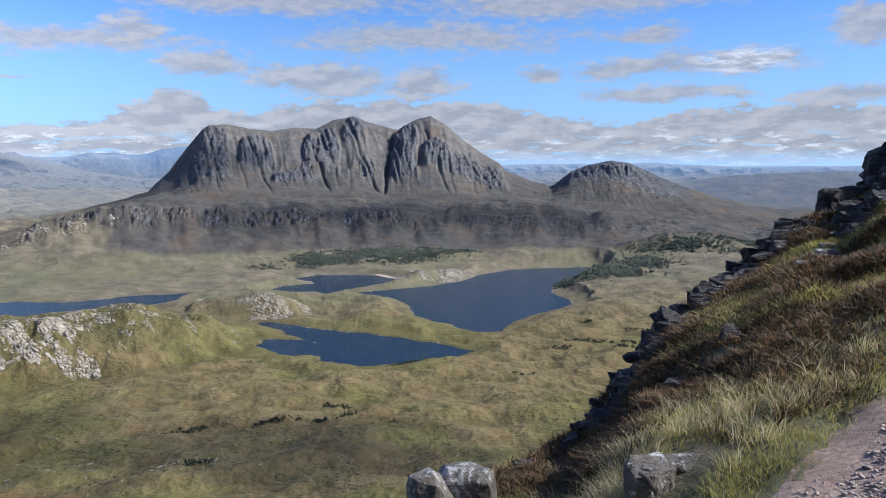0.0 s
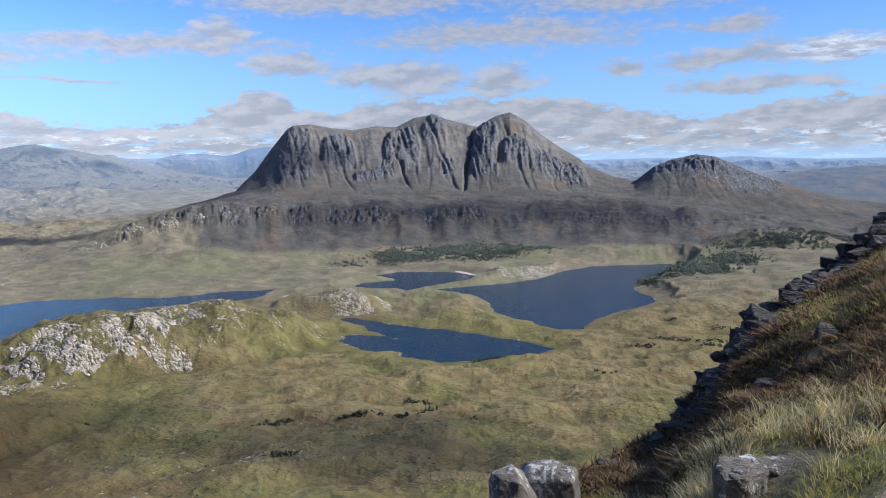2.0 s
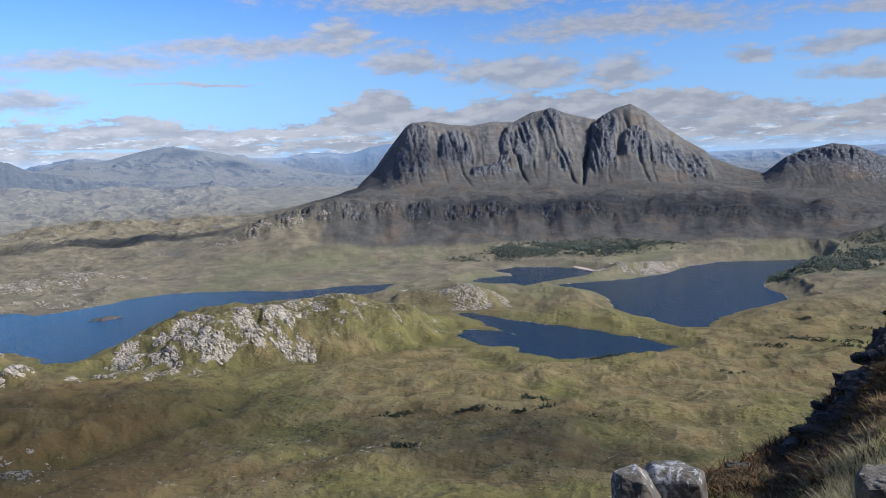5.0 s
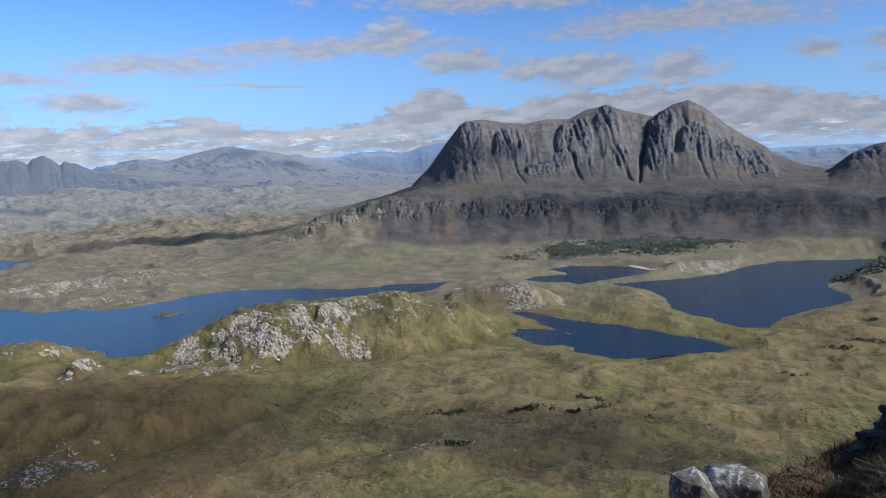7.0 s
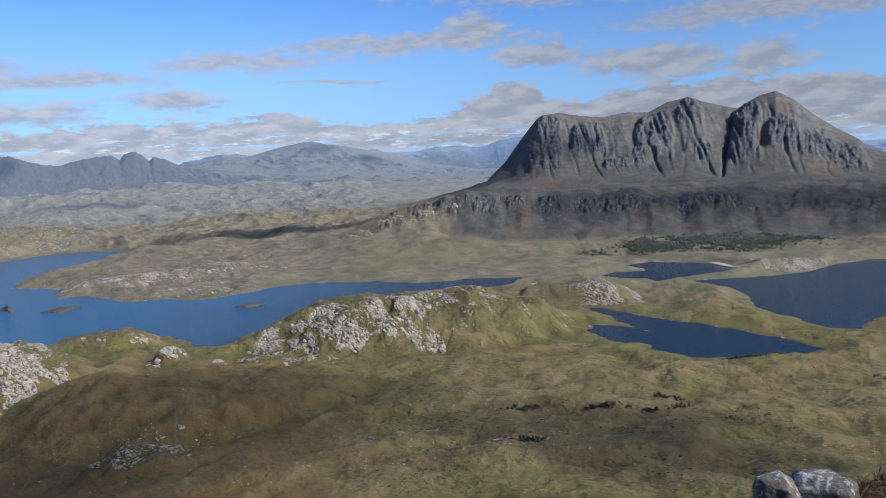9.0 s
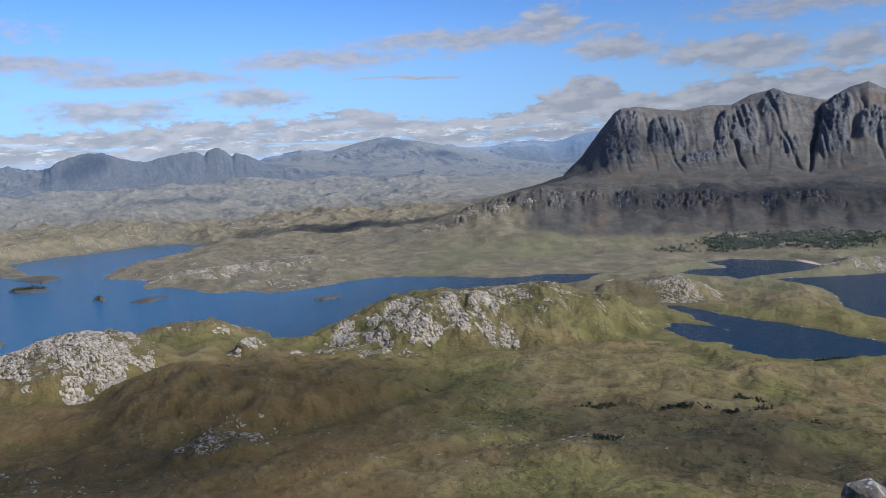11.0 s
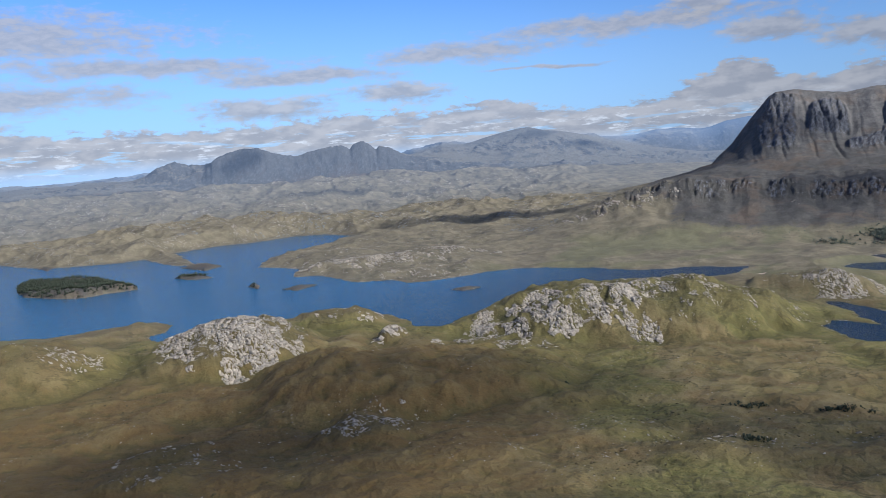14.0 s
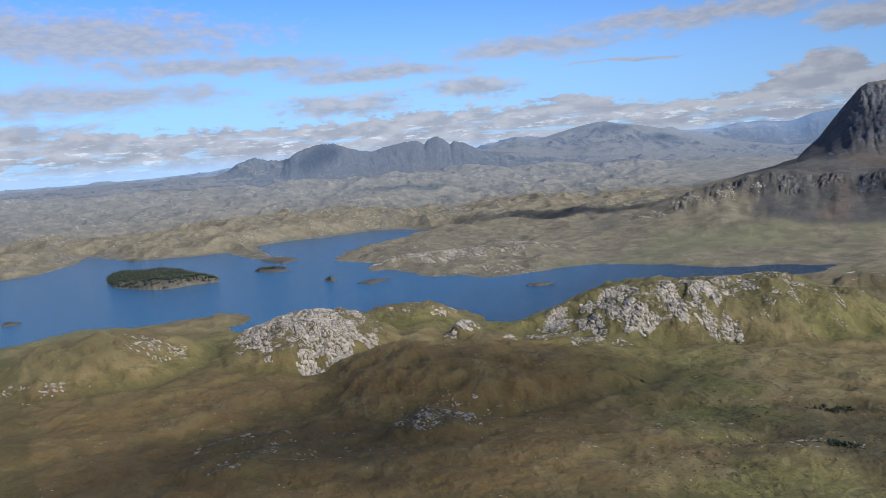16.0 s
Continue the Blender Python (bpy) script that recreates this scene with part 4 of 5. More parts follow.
def hull_rock(seed, sx, sy, sz, points=16, boxy=0.55, fine=0, rough=0.03):
    """An angular stone about sx by sy by sz with its base at z = 0."""
    rng = random.Random(seed)
    bm = bmesh.new()
    for _ in range(points):
        v = Vector((rng.uniform(-1, 1), rng.uniform(-1, 1), rng.uniform(-1, 1)))
        big = max(abs(v.x), abs(v.y), abs(v.z)) or 1
        v = v.normalized() * (1 - boxy) + (v / big) * boxy
        bm.verts.new((v.x * sx / 2, v.y * sy / 2, (v.z + 0.8) * sz / 2))
    bmesh.ops.convex_hull(bm, input=bm.verts[:])
    bmesh.ops.delete(bm, geom=[v for v in bm.verts if not v.link_faces], context="VERTS")
    if fine:
        bmesh.ops.bevel(bm, geom=bm.edges[:], offset=min(sx, sy, sz) * 0.06, segments=1, affect="EDGES", clamp_overlap=True)
        bmesh.ops.triangulate(bm, faces=bm.faces[:])
        for _ in range(fine):
            bmesh.ops.subdivide_edges(bm, edges=[e for e in bm.edges if e.calc_length() > max(sx, sy) * 0.06], cuts=1, use_grid_fill=True)
        size = max(sx, sy, sz)
        for v in bm.verts:
            q = v.co * (3.0 / size) + Vector((seed, 0, 0))
            cleft = 1 - abs(noise.noise(Vector((q.x * 0.7, q.y * 0.7, q.z * 3.0)))) * 2
            v.co += v.co.normalized() * rough * size * (noise.fractal(q, 0.8, 2.0, 4) - 0.5 * max(0, cleft - 0.75))
    bmesh.ops.recalc_face_normals(bm, faces=bm.faces[:])
    return bm


def block_rock(seed, sx, sy, sz, rough=0.035, cuts=4):
    """A squarish weathered stone, its top planed off; base at z = 0."""
    bm = hull_rock(seed, sx * 1.05, sy * 1.05, sz * 1.35, points=34, boxy=0.75)
    for v in bm.verts:
        v.co.z = min(v.co.z, sz * (0.93 + 0.10 * v.co.x / sx + 0.06 * v.co.y / sy))
    bmesh.ops.bevel(bm, geom=bm.edges[:], offset=min(sx, sy, sz) * 0.035, segments=1, affect="EDGES", clamp_overlap=True)
    bmesh.ops.triangulate(bm, faces=bm.faces[:])
    for _ in range(cuts):
        bmesh.ops.subdivide_edges(bm, edges=[e for e in bm.edges if e.calc_length() > max(sx, sy) * (0.06 if cuts > 2 else 0.2)], cuts=1, use_grid_fill=True)
    size = max(sx, sy, sz)
    for v in bm.verts:
        q = v.co * (2.6 / size) + Vector((seed, 0, 0))
        split = abs(noise.noise(Vector((q.x * 1.1, q.y * 1.1, q.z * 0.6)) + Vector((4, 1, seed))))
        dent = max(0.0, 1 - split / 0.07)
        v.co += (v.co - Vector((0, 0, sz / 2))).normalized() * rough * size * (1.5 * noise.fractal(q, 0.7, 2.1, 5) - 0.9 * dent)
    bmesh.ops.recalc_face_normals(bm, faces=bm.faces[:])
    return bm


def lone_rock(name, label, x, y, size, turn, mat, seed, sink=0.06, fine=2, boxy=0.55, tip=0.0, points=18, group=""):
    bm = block_rock(seed, *size) if boxy > 0.8 else hull_rock(seed, *size, points=points, boxy=boxy, fine=fine)
    me = bpy.data.meshes.new(name)
    bm.to_mesh(me)
    bm.free()
    me.materials.append(mat)
    ob = new(name, me)
    ob.matrix_world = pose(x, y, float(hillside(x, y)) - sink, tip, 0, turn)
    return tagged(ob, label, "rock", group)


def at(az, r):
    return -r * math.sin(radians(az)), r * math.cos(radians(az))


lone_rock("boulder", "weathered grey boulder with lichen on the brink of the slope", *at(1.0, 5.25), (0.32, 0.36, 0.48), 25, PALE_STONE, 19, sink=0.0, boxy=0.6, points=40, fine=3)
lone_rock("boulder", "long cracked grey rock with white lichen on the brink", *at(-1.6, 5.5), (0.46, 0.34, 0.40), -16, PALE_STONE, 17, sink=0.0, boxy=0.6, points=40, fine=3, tip=-6)
lone_rock("flat_topped_rock", "flat-topped grey rock with dark sides in the grass", *at(-15.1, 4.45), (0.27, 0.26, 0.22), 10, PALE_STONE, 23, sink=0.03, boxy=0.9)
lone_rock("flat_rock", "low pale rock half sunk in the grass", *at(-17.3, 4.7), (0.28, 0.22, 0.10), 30, PALE_STONE, 34, sink=0.06, boxy=0.9)
lone_rock("flat_rock", "thin pale slab half sunk in the grass", *at(-19.2, 4.85), (0.32, 0.2, 0.08), 70, PALE_STONE, 35, sink=0.09, boxy=0.9)
lone_rock("boulder", "grey boulder with white lichen among the heather", *at(-20.2, 8.1), (0.20, 0.18, 0.28), 15, CRAG_STONE, 36, boxy=0.5)
lone_rock("boulder", "small grey boulder among the heather", *at(-16.7, 7.5), (0.22, 0.18, 0.2), 50, CRAG_STONE, 37)
lone_rock("boulder", "small dark rock on the heathery brink", *at(-6.2, 7.0), (0.30, 0.25, 0.2), 10, CRAG_STONE, 38)
lone_rock("standing_block", "upright square block of dark stone on a ledge", *at(-25.95, 19.8), (0.44, 0.42, 0.66), 12, CRAG_STONE, 52, sink=0.03, fine=2, boxy=0.95, points=26)


def slab_meshes(count, seed, mat, kind):
    """A few different slabs that the outcrops share."""
    made = []
    for i in range(count):
        rng = random.Random(seed + i)
        bm = block_rock(seed + i, 1.0, rng.uniform(0.6, 0.95), rng.uniform(0.6, 0.9), 0.07, 1) if i % 2 else hull_rock(seed + i, 1.0, rng.uniform(0.6, 0.9), rng.uniform(0.6, 0.9), points=18, boxy=0.6, fine=1, rough=0.06)
        me = bpy.data.meshes.new(kind)
        bm.to_mesh(me)
        bm.free()
        me.materials.append(mat)
        made.append(me)
    return made


CRAG_SLABS = slab_meshes(14, 300, CRAG_STONE, "slab")


def outcrop(az0, az1, r0, r1, rows, count, size, label, seed):
    """Bedded rock: slabs stacked in courses along the brink."""
    rng = random.Random(seed)
    x, y = at((az0 + az1) / 2, (r0 + r1) / 2)
    base = new("rock_outcrop")
    base.matrix_world = pose(x, y, float(hillside(x, y)))
    tagged(base, label, "rock outcrop", "outcrops on the brink")
    for _ in range(count):
        f = rng.random()
        a, r = az0 + (az1 - az0) * f, r0 + (r1 - r0) * f + rng.uniform(-2.8, 0.2) * (r0 / 18)
        px, py = at(a, r)
        z = float(hillside(px, py)) - 0.46 * size
        turn, dip, lean = rng.uniform(0, 360), rng.uniform(-14, 14), rng.uniform(-10, 22)
        for _ in range(rng.randrange(1, rows + 1)):
            s, thick = size * (0.3 + 1.1 * rng.random() ** 2.5), rng.uniform(0.45, 1.0)
            ob = new("slab", rng.choice(CRAG_SLABS))
            ob.parent = base
            world = pose(px + rng.uniform(-0.12, 0.12), py + rng.uniform(-0.12, 0.12), z, dip + rng.uniform(-5, 5), lean + rng.uniform(-5, 5), turn + rng.uniform(-40, 40))
            ob.matrix_basis = base.matrix_world.inverted() @ world @ Matrix.Diagonal((s * rng.uniform(1.0, 1.7), s, s * thick, 1))
            z += 0.42 * s * thick
    return base


def crag():
    """The crag over the path: courses of slabs, one upon another."""
    rng = random.Random(77)
    x, y = at(-29.5, 22)
    base = new("crag")
    base.matrix_world = pose(x, y, float(hillside(x, y)))
    tagged(base, "dark bedded sandstone crag rising beside the path", "crag")
    a = -27.75
    while a > -34:
        top = np.interp(-a, [27.7, 28.1, 28.4, 28.8, 29.6, 31, 34], [0.75, 1.15, 1.5, 1.8, 1.9, 2.2, 2.6])
        z = 0.25
        while z < top:
            s = rng.uniform(0.5, 1.0)
            thick = rng.uniform(0.5, 1.0)
            px, py = at(a + rng.uniform(-0.25, 0.25), 21.7 + 0.35 * (z / 2) + rng.uniform(-0.35, 0.35))
            ob = new("slab", rng.choice(CRAG_SLABS))
            ob.parent = base
            world = pose(px, py, z - 0.3, rng.uniform(-12, 12), rng.uniform(-8, 16), rng.uniform(0, 360))
            ob.matrix_basis = base.matrix_world.inverted() @ world @ Matrix.Diagonal((s, s, s * thick * 1.1, 1))
            z += 0.45 * s * thick
        a -= 0.42
    return base


crag()
outcrop(-24.0, -27.4, 18.9, 19.9, 1, 90, 0.30, "ledge of flat dark slabs under the block", 3)
outcrop(-27.2, -30.5, 17.0, 19.6, 3, 100, 0.44, "broken ledges of dark slabs above the path", 9)
outcrop(-21.6, -24.4, 16.2, 19.3, 3, 150, 0.36, "heathery outcrop of dark slabs on the brink", 4)
outcrop(-18.6, -21.6, 13.2, 16.8, 3, 150, 0.30, "dark broken rocks on the brink", 5)
outcrop(-15.4, -18.2, 10.8, 13.4, 3, 140, 0.26, "steep dark outcrop of bedded rock on the brink", 6)
outcrop(-12.4, -15.6, 9.2, 11.2, 2, 80, 0.21, "dark rocks and a pale sloping slab on the brink", 7)
outcrop(-9.2, -12.4, 8.2, 9.3, 2, 26, 0.22, "low dark rocks in the heather of the brink", 8)


# stone steps where the path climbs
def stone_steps():
    for i, (az, r) in enumerate([(-25.0, 11.6), (-25.5, 12.2), (-25.7, 12.8), (-26.0, 13.4), (-26.2, 14.1), (-27.8, 14.6)]):
        x, y = at(az, r)
        bm = hull_rock(400 + i, 0.32, 0.24, 0.12, points=26, boxy=0.95)
        me = bpy.data.meshes.new("step_stone")
        bm.to_mesh(me)
        bm.free()
        me.materials.append(PALE_STONE)
        ob = new("step_stone", me)
        ob.matrix_world = pose(x, y, float(hillside(x, y)) - 0.03, 0, 0, -18 + 9 * (i % 3))
        tagged(ob, "flat grey stone step set in the path", "step", "stone steps")


stone_steps()


# ---- grass and heather ----
def blade_mesh(name, p, tall, wide, lean, way, mat, seg=3):
    """Bent tapering blades: roots p, heights, widths, lean as a share of height, and the bearing they lean to."""
    n = len(p)
    s = np.linspace(0, 1, seg + 1)[None, :, None]
    out = np.stack([np.cos(way), np.sin(way), np.zeros(n)], -1)[:, None, :]
    side = np.stack([-np.sin(way), np.cos(way), np.zeros(n)], -1)[:, None, :]
    turn = np.random.RandomState(n).uniform(-1, 1, (n, 1, 1))
    side = side + out * turn
    t, l, w = tall[:, None, None], lean[:, None, None], wide[:, None, None]
    mid = p[:, None, :] + out * (t * l * s ** 2) + np.array([0, 0, 1.0]) * (t * s * (1 - 0.35 * l * s))
    half = side * w * 0.5 * (1 - 0.88 * s)
    v = np.stack([mid - half, mid + half], 2).reshape(n, -1, 3)
    base = (np.arange(n) * (seg + 1) * 2)[:, None, None]
    q = np.array([[2 * i, 2 * i + 1, 2 * i + 3, 2 * i + 2] for i in range(seg)])[None]
    quads = (base + q).reshape(-1, 4)
    me = bpy.data.meshes.new(name)
    me.vertices.add(v.size // 3)
    me.vertices.foreach_set("co", v.astype(np.float32).ravel())
    me.loops.add(quads.size)
    me.loops.foreach_set("vertex_index", quads.ravel().astype(np.int32))
    me.polygons.add(len(quads))
    me.polygons.foreach_set("loop_start", np.arange(0, quads.size, 4, dtype=np.int32))
    me.update(calc_edges=True)
    me.materials.append(mat)
    return me


# little grows close round the rocks
BARE = [(*at(-15.0, 4.15), 0.26), (*at(-17.4, 4.55), 0.24), (*at(-19.7, 4.8), 0.2), (*at(-0.5, 5.2), 0.3), (*at(-20.1, 7.8), 0.22)]


def scatter(count, az0, az1, r0, r1, seed, keep):
    """Points on the slope, even over the picture rather than the ground, where keep(x, y, az, r, d, rng) says."""
    rng = np.random.RandomState(seed)
    az = rng.uniform(az0, az1, count)
    r = r0 * (r1 / r0) ** rng.uniform(0, 1, count) ** 0.62
    edge = np.interp(az, [b[0] for b in BRINK], [b[1] for b in BRINK])
    x, y = -r * np.sin(np.radians(az)), r * np.cos(np.radians(az))
    d = track_distance(x, y)
    ok = (r < edge + 0.15) & (d > np.interp(y, [0, 6, 9, 18], [0.80, 0.78, 0.42, 0.36]))
    for cx, cy, rad in BARE:
        ok &= np.hypot(x - cx, y - cy) > rad
    ok &= keep(x, y, r / edge, d) > rng.uniform(0, 1, count)
    return x[ok], y[ok], r[ok]


def tufts(x, y, per, spread, seed):
    rng = np.random.RandomState(seed)
    x, y = np.repeat(x, per), np.repeat(y, per)
    a, s = rng.uniform(0, 2 * np.pi, len(x)), rng.uniform(0, 1, len(x)) ** 0.6
    s = s * np.repeat(spread, per) if np.ndim(spread) else s * spread
    x, y = x + np.cos(a) * s, y + np.sin(a) * s
    return np.stack([x, y, hillside(x, y) - 0.01], -1), a, rng


def grow():
    damp = lambda x, y, n, s: layered(x / n, y / n, 3, s)
    reach = lambda p: np.hypot(p[:, 0], p[:, 1])
    # long straw-coloured grass in arching tufts between the path and the heather
    x, y, r = scatter(2000, -33, 9, 2.4, 12, 301, lambda x, y, e, d: (0.08 + 0.92 * smooth(damp(x, y, 0.6, 311), 0.44, 0.60)) * (1 - smooth(e, 0.66, 0.85)) * (1 - 0.9 * smooth(d, 2.4, 3.4)) * smooth(d, 0.95, 1.25) * (1 - 0.95 * smooth(y, 4.8, 7)))
    p, a, rng = tufts(x, y, 30, 0.07 + 0.004 * r, 302)
    n = len(p)
    tall = rng.uniform(0.05, 0.21, n) * np.interp(reach(p), [3, 6, 9, 16], [0.75, 0.9, 0.7, 0.5])
    me = blade_mesh("dry_grass", p, tall, rng.uniform(0.003, 0.006, n) * np.interp(reach(p), [3, 7, 16], [0.9, 1.5, 3]), rng.uniform(0.25, 1.3, n), a + rng.normal(0, 0.5, n), STRAW, 4)
    tagged(new("dry_grass", me), "long straw-coloured moor grass in tufts on the slope", "grass", kind="stuff")
    # more of it on the near edge, under the brink
    x, y, r = scatter(1300, -14, 8, 2.8, 5.8, 351, lambda x, y, e, d: (0.15 + 0.85 * smooth(damp(x, y, 0.5, 353), 0.42, 0.58)) * (1 - smooth(e, 0.72, 0.86)))
    p, a, rng = tufts(x, y, 26, 0.09, 352)
    n = len(p)
    me = blade_mesh("dry_grass", p, rng.uniform(0.05, 0.17, n), rng.uniform(0.003, 0.006, n), rng.uniform(0.25, 1.3, n), a + rng.normal(0, 0.5, n), STRAW, 3)
    tagged(new("dry_grass", me), "straw-coloured moor grass below the heathery brink", "grass", kind="stuff")
    # short green turf beside the path
    x, y, r = scatter(15000, -34, 9, 2.2, 19, 303, lambda x, y, e, d: (0.25 + 0.75 * smooth(damp(x, y, 0.7, 313), 0.35, 0.6)) * (1 - 0.85 * smooth(y, 5.2, 7.2)) * (1 - 0.75 * smooth(d, 2.2, 3.4)) * (1 - smooth(e, 0.6, 0.85)))
    p, a, rng = tufts(x, y, 14, 0.07 + 0.01 * r, 304)
    n = len(p)
    me = blade_mesh("green_grass", p, rng.uniform(0.02, 0.09, n), rng.uniform(0.003, 0.006, n) * np.interp(reach(p), [3, 7, 16], [1, 1.7, 3.2]), rng.uniform(0.2, 1.2, n), a, SWARD, 2)
    tagged(new("green_grass", me), "short green and yellowing turf beside the path", "grass", kind="stuff")
    # heather in low cushions
    x, y, r = scatter(14000, -34, 6, 3.4, 24, 305, lambda x, y, e, d: np.clip(0.04 + 0.6 * smooth(damp(x, y, 0.9, 319), 0.5, 0.6) + smooth(d, 1.8, 3.0) * (0.3 + 0.7 * smooth(damp(x, y, 1.1, 317), 0.40, 0.55)) + smooth(e, 0.64, 0.8) + 0.7 * smooth(y, 5.5, 8), 0, 1) * smooth(d, 0.85, 1.2))
    p, a, rng = tufts(x, y, 34, 0.10 + 0.008 * r, 306)
    n = len(p)
    hump = np.repeat(rng.uniform(0.35, 1.0, n // 34 + 1), 34)[:n]
    me = blade_mesh("heather", p, rng.uniform(0.03, 0.16, n) * hump, rng.uniform(0.010, 0.020, n) * np.interp(reach(p), [3, 8, 18], [0.7, 1.2, 2.2]), rng.uniform(0.3, 1.8, n), a + rng.normal(0, 0.8, n), LING, 2)
    tagged(new("heather", me), "dark brown heather covering the brink of the slope", "heather", kind="stuff")
    # the upper slope, thick with heather and yellowing grass
    rng1 = np.random.RandomState(331)
    az, r = rng1.uniform(-34, -17, 5200), np.sqrt(rng1.uniform(8.5 ** 2, 23 ** 2, 5200))
    x, y = -r * np.sin(np.radians(az)), r * np.cos(np.radians(az))
    edge = np.interp(az, [b[0] for b in BRINK], [b[1] for b in BRINK])
    ok = (r < edge) & (track_distance(x, y) > 0.34)
    x, y, r, az = x[ok], y[ok], r[ok], az[ok]
    grassy = damp(x, y, 1.3, 333) + 0.12 * (r / edge[ok] < 0.72) > 0.64
    for name, sel, mat, per, tall0, label in (("heather", ~grassy, LING, 32, 0.22, "dark brown heather on the upper slope"), ("dry_grass", grassy, SWARD, 30, 0.16, "yellowing grass on the upper slope")):
        p, a, rng = tufts(x[sel], y[sel], per, 0.24, 335)
        n = len(p)
        hump = np.repeat(rng.uniform(0.4, 1.1, n // per + 1), per)[:n]
        me = blade_mesh(name, p, rng.uniform(0.4, 1.0, n) * tall0 * hump, rng.uniform(0.02, 0.036, n) * (1.0 if mat is LING else 0.55), rng.uniform(0.3, 1.6, n), a + rng.normal(0, 0.8, n), mat, 2)
        tagged(new(name, me), label, name.replace("dry_", ""), kind="stuff")
    # grass on the rest of the slope round the path
    rng2 = np.random.RandomState(341)
    az, r = rng2.uniform(9, 326, 5200), np.sqrt(rng2.uniform(0.5, 9.0 ** 2, 5200))
    x, y = -r * np.sin(np.radians(az)), r * np.cos(np.radians(az))
    b, _ = bearing_range(x, y)
    ok = (track_distance(x, y) > 0.85) & (r < np.interp(b, [q[0] for q in BRINK], [q[1] for q in BRINK])) & ~((np.abs(b) < 100) & (r < 0.9))
    p, a, rng = tufts(x[ok], y[ok], 16, 0.2, 342)
    n = len(p)
    me = blade_mesh("green_grass", p, rng.uniform(0.03, 0.14, n), rng.uniform(0.006, 0.012, n), rng.uniform(0.2, 1.2, n), a, SWARD, 2)
    tagged(new("green_grass", me), "short yellowing grass on the slope by the path", "grass", kind="stuff")
    # one bright tuft of rush near the brink
    rng0 = np.random.RandomState(307)
    bx, by = at(-5.3, 5.35)
    p, a, rng = tufts(bx + rng0.normal(0, 0.06, 12), by + rng0.normal(0, 0.06, 12), 16, 0.05, 308)
    n = len(p)
    me = blade_mesh("rush_tuft", p, rng.uniform(0.14, 0.30, n), rng.uniform(0.004, 0.007, n), rng.uniform(0.1, 0.7, n), a, RUSH)
    tagged(new("rush_tuft", me), "bright green tuft of rush near the brink", "grass", kind="stuff")


grow()


def path_stones():
    """Loose stones on the path: the larger ones one by one, the grit as one."""
    kinds = []
    for i in range(8):
        bm = hull_rock(500 + i, 1.0, 0.8, 0.5, points=12, boxy=0.4)
        me = bpy.data.meshes.new("stone")
        bm.to_mesh(me)
        bm.free()
        me.materials.append(PATH_STONE)
        kinds.append(me)
    rng = random.Random(9)
    made = 0
    while made < 230:
        y = rng.uniform(2.6, 7.5)
        x = np.interp(y, [p[1] for p in TRACK], [p[0] for p in TRACK]) + rng.choice((-1, 1)) * 0.8 * rng.random() ** 0.5
        s = 0.02 + 0.04 * rng.random() ** 3
        ob = new("stone", rng.choice(kinds))
        ob.parent = path
        ob.matrix_basis = pose(x, y, float(hillside(x, y)) + 0.022, 0, 0, rng.uniform(0, 360)) @ Matrix.Diagonal((s, s, s * 0.8, 1))
        made += 1


path_stones()

# ---- rock outcrops, woods and scrub out on the moor ----
ALL_RANGES = np.concatenate([ranges, far_ranges[1:]])
ALL_H = np.concatenate([H, H2[1:]])


def ground_z(az, r):
    """The height of the moor at bearings and ranges inside the view."""
    c = np.clip((np.asarray(az) + 32) / 0.08, 0, 1348)
    i = np.clip(np.interp(r, ALL_RANGES, np.arange(len(ALL_RANGES))), 0, len(ALL_RANGES) - 1.001)
    c0, i0 = c.astype(int), i.astype(int)
    fc, fi = c - c0, i - i0
    return (ALL_H[i0, c0] * (1 - fi) + ALL_H[i0 + 1, c0] * fi) * (1 - fc) + (ALL_H[i0, c0 + 1] * (1 - fi) + ALL_H[i0 + 1, c0 + 1] * fi) * fc


def lumps(count, seed, points, boxy, tall=(0.5, 0.9)):
    """Small angular shapes about one metre across, as plain arrays of corners and triangles."""
    made = []
    for i in range(count):
        rng = random.Random(seed + i)
        bm = hull_rock(seed + i, 1.0, rng.uniform(0.6, 1.0), rng.uniform(*tall), points=points, boxy=boxy)
        bmesh.ops.triangulate(bm, faces=bm.faces[:])
        bm.verts.index_update()
        made.append((np.array([v.co[:] for v in bm.verts]), np.array([[v.index for v in f.verts] for f in bm.faces])))
        bm.free()
    return made


def upright(b, q):
    """The slope's normal on the moor at bearings and ranges."""
    e = 6.0
    da, dr = np.degrees(e / q), e
    ga = (ground_z(b - da, q) - ground_z(b + da, q)) / (2 * e)
    gr = (ground_z(b, q + dr) - ground_z(b, q - dr)) / (2 * e)
    ca, sa = np.cos(np.radians(b)), np.sin(np.radians(b))
    gx, gy = ga * ca - gr * sa, ga * sa + gr * ca
    n = np.stack([-gx, -gy, np.ones_like(gx)], -1)
    return n / np.linalg.norm(n, axis=-1, keepdims=True)


